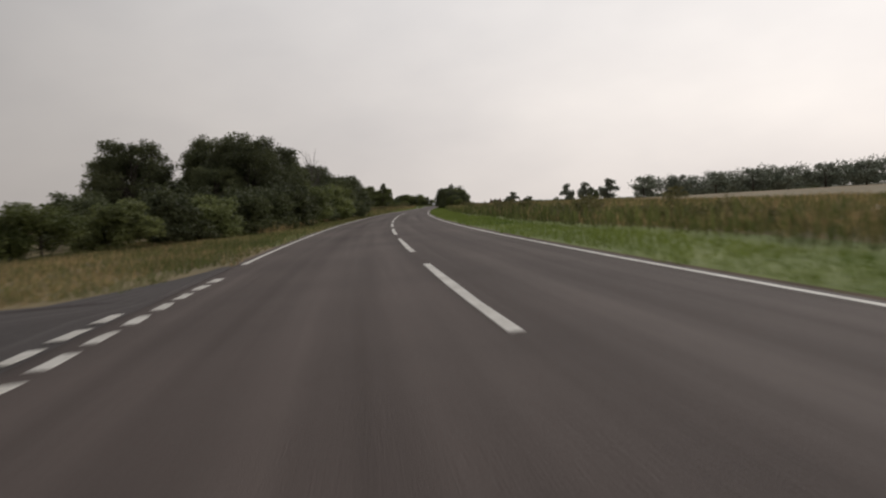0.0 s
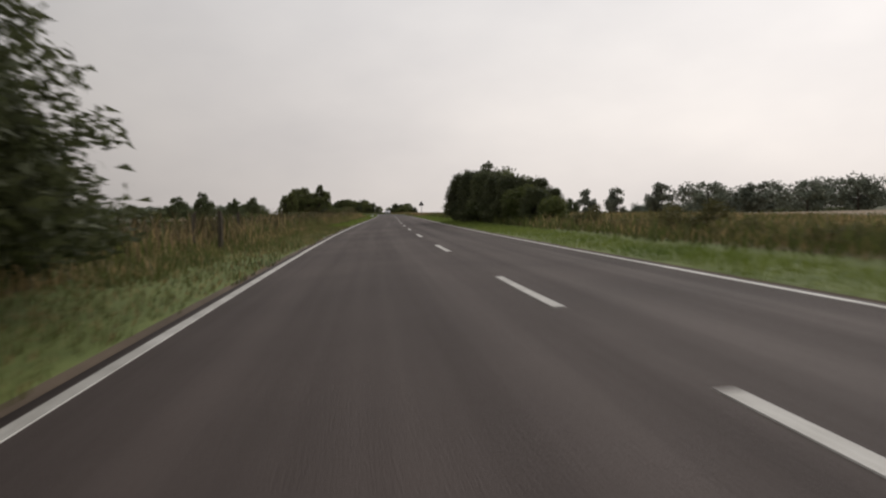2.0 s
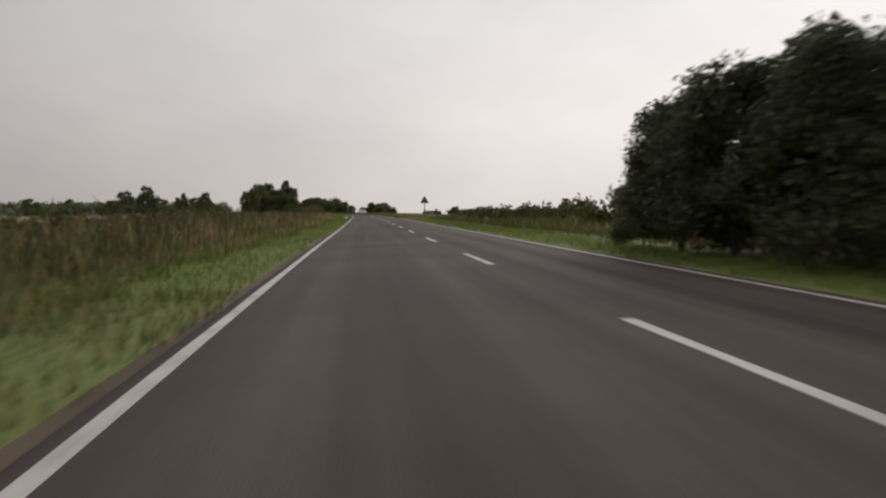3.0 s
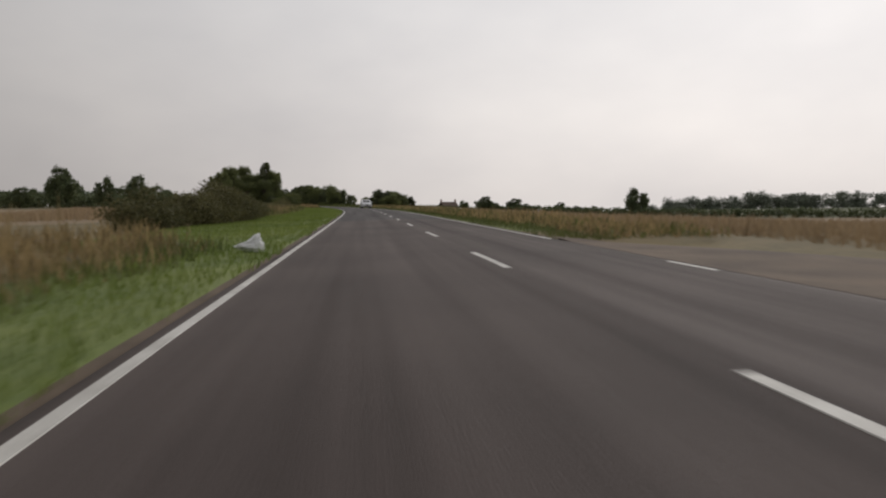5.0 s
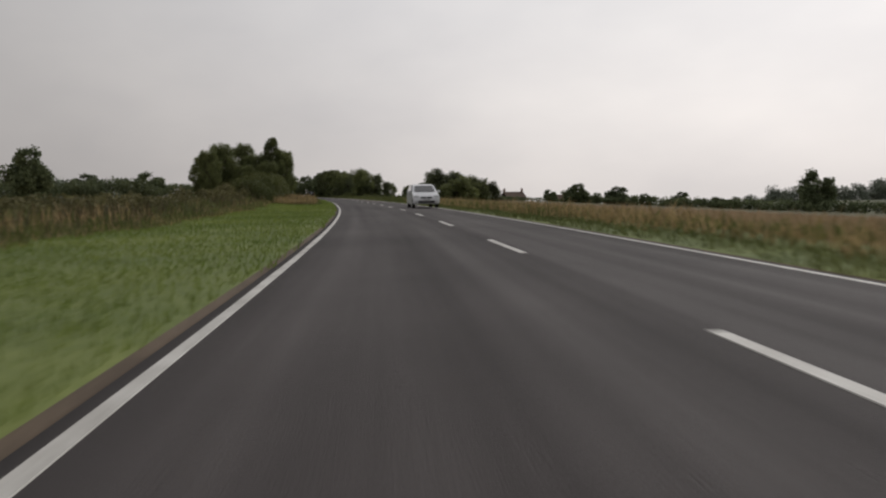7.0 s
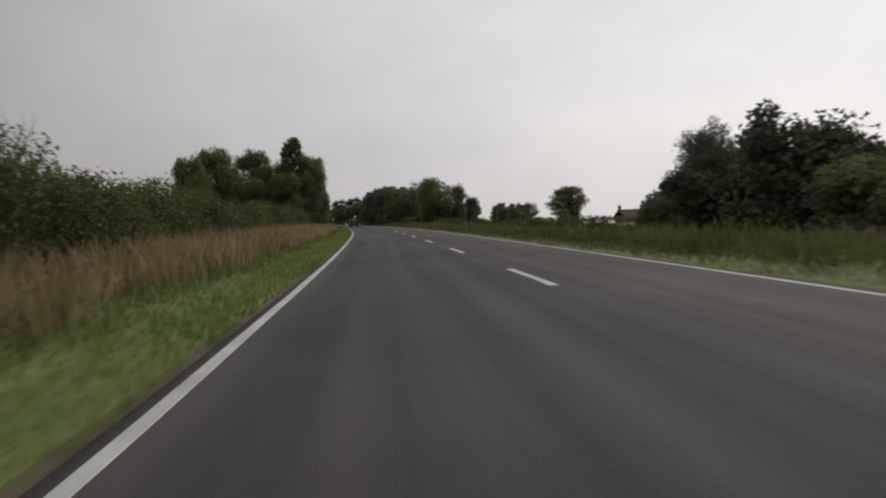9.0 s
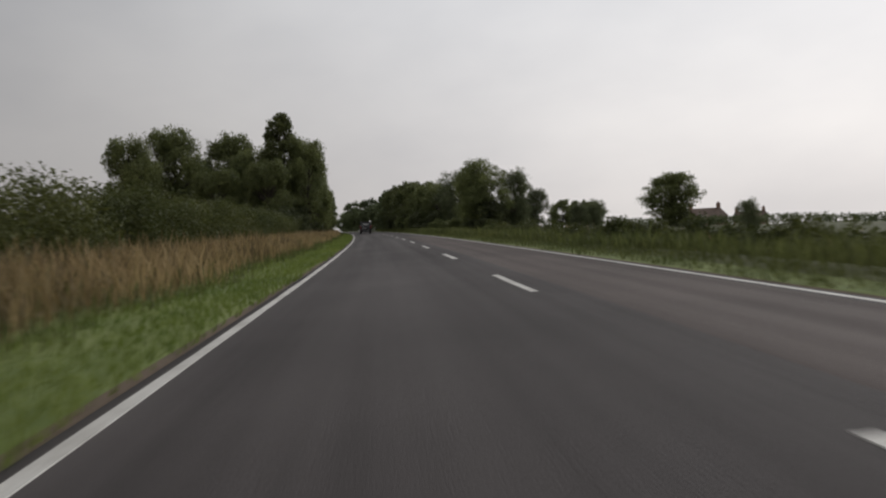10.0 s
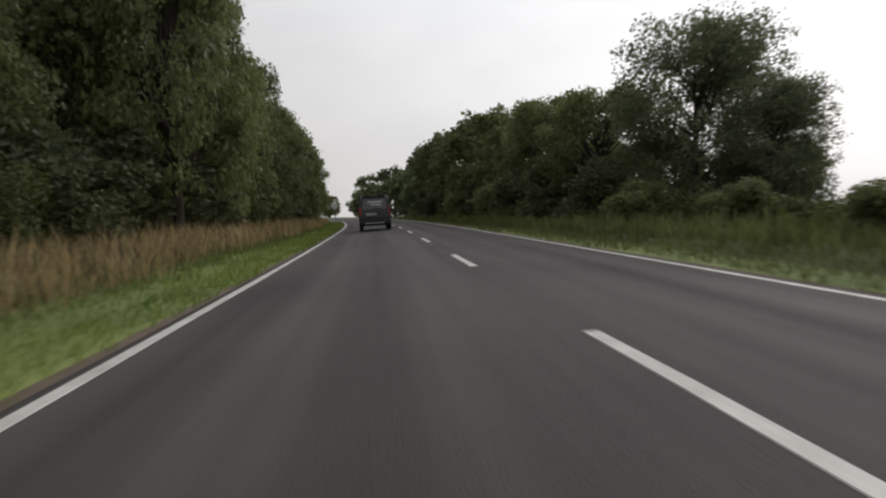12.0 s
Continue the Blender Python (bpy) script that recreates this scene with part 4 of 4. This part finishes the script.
hedge("rank scrub of weeds and briar along a field", [(14, 8.2), (40, 7.4), (70, 7.6), (108, 8.2)], [0.55, 0.75, 0.6, 0.7], 0.8, 420, LEAF_SCRUB, 0.09, 13, 1.3)
hedge("rank dark green hedge under roadside trees", [(410, 9.8), (420, 9.2), (430, 8.8), (448, 8.6), (470, 8.6)], [0.7, 0.95, 1.1, 1.0, 1.8], 1.2, 1200, LEAF_HEDGE, 0.11, 12, 0.5)
hedge("scrubby hedge along a verge", [(138, 8), (160, 7.5), (184, 9)], [1.3, 1.1, 0.8], 1.6, 600, LEAF_HEDGE, 0.16, 10)


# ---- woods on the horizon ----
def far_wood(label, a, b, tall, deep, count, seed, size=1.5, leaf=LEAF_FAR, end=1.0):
    """A belt of far woodland from a to b in plan: many crowns run together, uneven along the top."""
    r = np.random.default_rng(seed)
    a, b = np.array(a, float), np.array(b, float)
    d = b - a
    length = np.linalg.norm(d)
    nrm = np.array([-d[1], d[0]]) / length
    n = int(length / (tall * 0.09))
    cs, rs = [], []
    for i in range(n):
        u = (i + r.random()) / n
        h = tall * (0.76 + 0.08 * math.sin(u * 19 + seed) * math.sin(u * 43) + 0.16 * r.random())
        h *= 1 + (end - 1) * u
        p = a + d * u + nrm * r.uniform(-.5, .5) * deep
        for k in range(4):
            q = h * r.uniform(0.2, 0.32)
            cs.append((p[0] + r.uniform(-.5, .5) * h, p[1] + r.uniform(-.5, .5) * h, ground_at(p[0], p[1]) + max(q * .6, h * (0.2 + 0.8 * r.random() ** 0.7) - q * 0.6)))
            rs.append(q)
    V, F = leaf_quads(r, cs, rs, count, size, 0.6, 0.9, True)
    return tagged(new("far_wood", mesh_np("far_wood", V, F, [leaf])), label, "wood", kind="stuff")


# the haze on these belts is only in their leaf colour
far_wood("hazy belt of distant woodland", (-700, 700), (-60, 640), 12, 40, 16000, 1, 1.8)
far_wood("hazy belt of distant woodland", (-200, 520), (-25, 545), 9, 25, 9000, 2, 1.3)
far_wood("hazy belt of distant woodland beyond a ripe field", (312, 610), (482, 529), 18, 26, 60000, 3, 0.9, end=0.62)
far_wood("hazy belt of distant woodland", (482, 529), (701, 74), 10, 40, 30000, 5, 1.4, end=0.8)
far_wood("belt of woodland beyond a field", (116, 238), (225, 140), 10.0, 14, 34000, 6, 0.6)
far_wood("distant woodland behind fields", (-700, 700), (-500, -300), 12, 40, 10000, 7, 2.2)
closing = [tuple(float(v) for v in plan(s_, l_)) for s_, l_ in ((705, -46), (690, -9))]
far_wood("trees closing the view where the road bends", closing[0], closing[1], 9.5, 10, 9000, 9, 0.8, LEAF_FIELD)
for a, b, tall_, seed_ in (((72, 446), (110, 438), 1.5, 8), ((110, 438), (128, 430), 2.6, 18), ((126, 431), (152, 390), 3.4, 28), ((151, 389), (182, 335), 3.4, 38), ((182, 335), (214, 270), 3.4, 48)):
    far_wood("dark hedgerow beyond a ripe field", a, b, tall_, 4, 7000, seed_, 0.16 * tall_, LEAF_FIELD)
far_wood("low belt of trees beyond a ripe field", (-70, 428), (-2, 452), 6.0, 8, 12000, 58, 0.6, LEAF_FIELD)


# ---- vehicles ----
def body_shell(profile, half, belt, roof, tuck, bevel=0.05):
    """A car body: the side outline drawn across the width, leaning in above the belt line and rounded at its edges."""
    bm = bmesh.new()
    sides = []
    for sign in (-1, 1):
        ring = []
        for y, z in profile:
            lean = 1 - tuck * max(0.0, (z - belt) / (roof - belt))
            ring.append(bm.verts.new((sign * half * lean, y, z)))
        sides.append(ring)
    n = len(profile)
    bm.faces.new(sides[0][::-1])
    bm.faces.new(sides[1])
    for i in range(n):
        j = (i + 1) % n
        bm.faces.new((sides[0][i], sides[0][j], sides[1][j], sides[1][i]))
    bmesh.ops.recalc_face_normals(bm, faces=bm.faces[:])
    bmesh.ops.bevel(bm, geom=bm.edges[:], offset=bevel, segments=3, affect="EDGES", clamp_overlap=True)
    return bm


def panel(corners, thick=0.02):
    """A flat piece through four corners, given some thickness along its normal."""
    bm = bmesh.new()
    c = [Vector(p) for p in corners]
    n = (c[1] - c[0]).cross(c[3] - c[0]).normalized() * thick
    a = [bm.verts.new(p) for p in c]
    b = [bm.verts.new(p - n) for p in c]
    bm.faces.new(a)
    bm.faces.new(b[::-1])
    for i in range(4):
        j = (i + 1) % 4
        bm.faces.new((a[j], a[i], b[i], b[j]))
    bmesh.ops.recalc_face_normals(bm, faces=bm.faces[:])
    return bm


def wheels(thing, half, front, rear, radius):
    for x in (-half, half):
        for y in (front, rear):
            side = 1 if x > 0 else -1
            tyre = part("tyre", rod(radius, 0.19, (x - side * 0.10, y, radius), Matrix.Rotation(math.pi / 2, 4, "Y"), 28, 0.025), RUBBER, thing)
            part("rim", rod(radius * 0.62, 0.02, (x - side * 0.002, y, radius), Matrix.Rotation(math.pi / 2, 4, "Y"), 20, 0.004), RIM, tyre)


def mirrors(thing, half, y, z, mat):
    for side in (-1, 1):
        part("wing_mirror", box((0.2, 0.1, 0.16), (side * (half + 0.11), y, z), 0.035), mat, thing)


def build_van():
    """A small dark panel van, seen from behind; its nose points along +y and its base is at the origin."""
    v = tagged(new("van"), "small dark panel van with white lettering on its rear window", "van")
    h = 0.83
    prof = [(-2.0, 0.36), (-2.06, 0.62), (-2.04, 1.0), (-1.93, 1.72), (-1.78, 1.82), (0.25, 1.84), (0.72, 1.66), (1.22, 1.12), (1.95, 0.92), (2.08, 0.70), (2.06, 0.30), (0.0, 0.24), (-1.9, 0.26)]
    part("body", body_shell(prof, h, 0.95, 1.84, 0.13, 0.05), VAN_PAINT, v)
    rw = part("rear_window", panel(((-0.62, -2.045, 1.12), (0.62, -2.045, 1.12), (0.55, -1.955, 1.66), (-0.55, -1.955, 1.66))), GLASS, v)
    for z, x0, x1 in ((1.50, -0.36, 0.40), (1.36, -0.2, 0.34)):
        y = -2.045 + (z - 1.12) / 0.54 * 0.09 - 0.008
        part("lettering", box((x1 - x0, 0.008, 0.07), ((x0 + x1) / 2, y, z)), LETTER, rw, "white lettering too small to read")
    plate = part("number_plate", box((0.5, 0.02, 0.11), (-0.18, -2.075, 0.86), 0.006), LETTER, v, "pale number plate")
    for k in range(5):
        part("plate_bar", box((0.06, 0.006, 0.07), (-0.36 + k * 0.09, -2.087, 0.86)), PLASTIC, plate)
    part("bumper", box((1.62, 0.16, 0.26), (0, -2.03, 0.46), 0.05), PLASTIC, v)
    part("bumper_strip", box((1.0, 0.02, 0.035), (0, -2.118, 0.40), 0.006), LETTER, v, "pale reflective strip")
    for side in (-1, 1):
        part("tail_lamp", box((0.11, 0.07, 0.44), (side * 0.755, -2.03, 1.0), 0.02), TAIL_RED, v, "dark red tail lamp")
        part("side_window", panel(((side * 0.824, 0.15, 1.12), (side * 0.824, 0.98, 1.12), (side * 0.764, 0.55, 1.62), (side * 0.760, 0.15, 1.66)), -0.02 * side), GLASS, v)
    part("windscreen", panel(((0.68, 1.20, 1.17), (-0.68, 1.20, 1.17), (-0.60, 0.76, 1.66), (0.60, 0.76, 1.66)), 0.02), GLASS, v)
    part("roof_spoiler", box((1.2, 0.2, 0.05), (0, -1.88, 1.82), 0.02), VAN_PAINT, v)
    part("wiper", box((0.5, 0.015, 0.02), (0.1, -2.07, 1.14), 0.005), PLASTIC, v)
    mirrors(v, h, 0.95, 1.12, PLASTIC)
    wheels(v, h, 1.28, -1.28, 0.31)
    return v


def build_car():
    """A white family hatchback; its nose points along +y and its base is at the origin."""
    c = tagged(new("car"), "white family hatchback with dark glass in the oncoming lane", "car")
    h = 0.84
    prof = [(-1.9, 0.34), (-1.98, 0.62), (-1.94, 0.98), (-1.62, 1.42), (-1.2, 1.50), (0.0, 1.52), (0.45, 1.43), (1.15, 1.02), (1.72, 0.86), (1.98, 0.70), (2.02, 0.46), (1.96, 0.26), (0.0, 0.22), (-1.86, 0.24)]
    part("body", body_shell(prof, h, 0.92, 1.52, 0.2, 0.07), CAR_PAINT, c)
    part("windscreen", panel(((0.66, 1.14, 1.055), (-0.66, 1.14, 1.055), (-0.55, 0.50, 1.43), (0.55, 0.50, 1.43)), 0.03), GLASS, c)
    part("grille", box((0.72, 0.05, 0.11), (0, 1.985, 0.66), 0.02), PLASTIC, c)
    part("badge", rod(0.05, 0.02, (0, 2.02, 0.67), Matrix.Rotation(math.pi / 2, 4, "X"), 16), RIM, c)
    part("air_intake", box((1.05, 0.05, 0.15), (0, 2.005, 0.40), 0.03), PLASTIC, c)
    plate = part("number_plate", box((0.5, 0.015, 0.11), (0, 2.045, 0.50), 0.006), LETTER, c, "white number plate")
    for k in range(5):
        part("plate_bar", box((0.06, 0.006, 0.07), (-0.18 + k * 0.09, 2.055, 0.50)), PLASTIC, plate)
    part("rear_window", panel(((-0.6, -1.92, 1.03), (0.6, -1.92, 1.03), (0.52, -1.67, 1.38), (-0.52, -1.67, 1.38)), 0.02), GLASS, c)
    for side in (-1, 1):
        part("headlamp", box((0.30, 0.26, 0.16), (side * 0.62, 1.83, 0.72), 0.05), LAMP_CLEAR, c, "clear headlamp")
        part("fog_lamp", rod(0.06, 0.03, (side * 0.64, 2.0, 0.40), Matrix.Rotation(math.pi / 2, 4, "X"), 14), LAMP_CLEAR, c)
        part("tail_lamp", box((0.16, 0.1, 0.26), (side * 0.70, -1.90, 0.92), 0.03), TAIL_RED, c)
        for y0, y1, t0, t1 in ((-0.05, 0.92, -0.05, 0.42), (-1.25, -0.12, -1.1, -0.12)):
            part("side_window", panel(((side * 0.832, y0, 1.0), (side * 0.832, y1, 1.0), (side * 0.724, t1, 1.40), (side * 0.720, t0, 1.42)), -0.03 * side), GLASS, c)
        part("wiper", box((0.5, 0.02, 0.02), (side * 0.3, 1.16, 1.06), 0.005), PLASTIC, c)
    mirrors(c, h, 0.82, 1.04, CAR_PAINT)
    wheels(c, h, 1.25, -1.28, 0.30)
    return c


def park(thing, s, lat, backwards=False):
    x, y = plan(s, lat)
    thing.matrix_basis = pose(float(x), float(y), float(road_z(lat)) + 0.004, 0, 0, math.degrees(float(heading(s))) + (180 if backwards else 0))


park(build_van(), 468.0, -1.40)
park(build_car(), 307.0, 1.95, True)


# ---- small things along the road ----
def build_sign():
    """A triangular road sign seen from behind on one post."""
    g = tagged(new("road_sign"), "triangular warning sign seen from its dark back, on a post", "sign")
    part("post", rod(0.038, 2.3, (0, 0, 1.05), None, 14), GALV, g)
    bm = bmesh.new()
    bmesh.ops.create_cone(bm, cap_ends=True, segments=3, radius1=0.5, radius2=0.5, depth=0.02, matrix=Matrix.Translation((0, -0.06, 1.95)) @ Matrix.Rotation(math.pi / 2, 4, "X"))
    low = min(bm.verts, key=lambda v: v.co.z).co.z
    if sum(1 for v in bm.verts if v.co.z < low + 0.05) < 4:
        bmesh.ops.rotate(bm, verts=bm.verts[:], cent=(0, -0.06, 1.95), matrix=Matrix.Rotation(math.pi, 3, "Y"))
    rimmed = [e for e in bm.edges if abs(e.verts[0].co.y - e.verts[1].co.y) > 0.01]
    bmesh.ops.bevel(bm, geom=rimmed, offset=0.06, segments=4, affect="EDGES")
    part("plate", bm, SIGN_BACK, g, "dark grey back of the sign plate")
    for z in (1.82, 2.05):
        part("clamp", box((0.12, 0.05, 0.03), (0, -0.03, z), 0.006), GALV, g)
    return g


sign = build_sign()
sign.matrix_basis = Matrix.Translation(at(176, 4.0)) @ pose(0, 0, 0, 0, 0, math.degrees(float(heading(176))) + 180)


def build_post():
    p = tagged(new("fence_post"), "short weathered wooden post standing in long grass", "post", "posts in the long grass")
    bm = box((0.11, 0.11, 1.3), (0, 0, 0.45), 0.012)
    for v in bm.verts:
        if v.co.z > 1.0:
            v.co.z += 0.05 * (v.co.x / 0.055)
            v.co.x *= 0.92
    part("stake", bm, POST_WOOD, p)
    return p


post = build_post()
post.matrix_basis = Matrix.Translation(at(94.1, -6.8)) @ pose(0, 0, 0, 2, 3, 20)
for s, lat, tilt in ((93.5, -5.9, -3), (99, -7.2, 2), (103, -7.4, -2)):
    copy_thing(post, Matrix.Translation(at(s, lat)) @ pose(0, 0, 0, tilt, 2, 40 * tilt))


SACK = material("white_plastic_film", (0.72, 0.73, 0.74), (0.86, 0.87, 0.87), 0.35, 6.0, 40.0, 0.2, through_light=0.2)


def build_bag():
    """A crumpled plastic sack lying in the grass: a full rounded end and a flat empty tail."""
    bm = bmesh.new()
    bmesh.ops.create_icosphere(bm, subdivisions=4, radius=0.3)
    for v in bm.verts:
        k = 1 + 0.4 * noise.noise(v.co * 4.0) + 0.2 * noise.noise(v.co * 11.0)
        full = 0.5 + 0.5 * math.tanh(v.co.x * 9)
        v.co = Vector((v.co.x * (1.25 - 0.4 * full) * k, v.co.y * 0.7 * k, max(-0.05, v.co.z * (0.3 + 0.55 * full) * k + 0.05 + 0.06 * full)))
    return bm


bag = tagged(part("plastic_sack", build_bag(), SACK, None), "crumpled white plastic sack lying on the verge", "sack")
bag.matrix_basis = Matrix.Translation(at(202.8, -4.15, 0.06)) @ pose(0, 0, 0, 0, 0, 10) @ Matrix.Diagonal((0.85, 0.85, 1.0, 1))


def build_mast():
    m = tagged(new("mast"), "slender pole rising above distant trees", "pole")
    part("pole", rod(0.16, 17, (0, 0, 8.2), None, 10, 0, 0.5), GALV, m)
    part("crossarm", box((1.8, 0.12, 0.12), (0, 0, 16.2), 0.02), POST_WOOD, m)
    return m


mast = build_mast()
mast.matrix_basis = Matrix.Translation((19, 486, -0.5))


def build_round_sign():
    """A small pale round sign on a post, facing the traffic."""
    g = tagged(new("road_sign"), "small pale round road sign on a grey post", "sign")
    part("post", rod(0.035, 2.2, (0, 0, 1.0), None, 14), GALV, g)
    part("plate", rod(0.32, 0.02, (0, -0.05, 1.85), Matrix.Rotation(math.pi / 2, 4, "X"), 32, 0.004), LETTER, g, "pale round sign plate")
    part("clamp", box((0.12, 0.05, 0.03), (0, -0.03, 1.85), 0.006), GALV, g)
    return g


round_sign = build_round_sign()
round_sign.matrix_basis = Matrix.Translation(at(500, -4.4)) @ pose(0, 0, 0, 0, 0, math.degrees(float(heading(500))))


def build_cottage():
    """A low brick cottage with a tiled gable roof and two chimneys; its base is at the origin, its ridge along x."""
    c = new("cottage")
    wall = part("wall", box((8.6, 5.4, 3.0), (0, 0, 1.2), 0.03), BRICK, c)
    bm = bmesh.new()
    rows = [[bm.verts.new((x, y, z)) for y, z in ((-3.0, 2.45), (-3.0, 2.6), (0, 4.75), (3.0, 2.6), (3.0, 2.45), (0, 4.55))] for x in (-4.6, 4.6)]
    for k in range(6):
        bm.faces.new((rows[0][k], rows[0][(k + 1) % 6], rows[1][(k + 1) % 6], rows[1][k]))
    bm.faces.new(rows[0][::-1])
    bm.faces.new(rows[1])
    bmesh.ops.recalc_face_normals(bm, faces=bm.faces[:])
    part("roof", bm, ROOF_TILE, c, "brown tiled gable roof")
    for x in (-4.15, 4.15):
        stack = part("chimney", box((0.7, 0.7, 2.0), (x, 0, 4.9), 0.02), BRICK, c, "brick chimney")
        part("pot", rod(0.14, 0.4, (x, 0, 6.05), None, 10, 0.02), BRICK, stack)
    for side in (-1, 1):
        for x in (-2.6, 0.2, 2.7):
            part("window", box((1.0, 0.06, 1.0), (x, side * 2.71, 1.55), 0.01), GLASS, wall)
    return c


cottage = tagged(build_cottage(), "low brick cottage with a brown tiled roof and two chimneys", "house", "cottages beyond the hedges")
cottage.matrix_basis = Matrix.Translation((122.4, 518, ground_at(122.4, 518))) @ pose(0, 0, 0, 0, 0, 12)
copy_thing(cottage, Matrix.Translation((157.4, 556.3, ground_at(157.4, 556.3))) @ pose(0, 0, 0, 0, 0, -8))
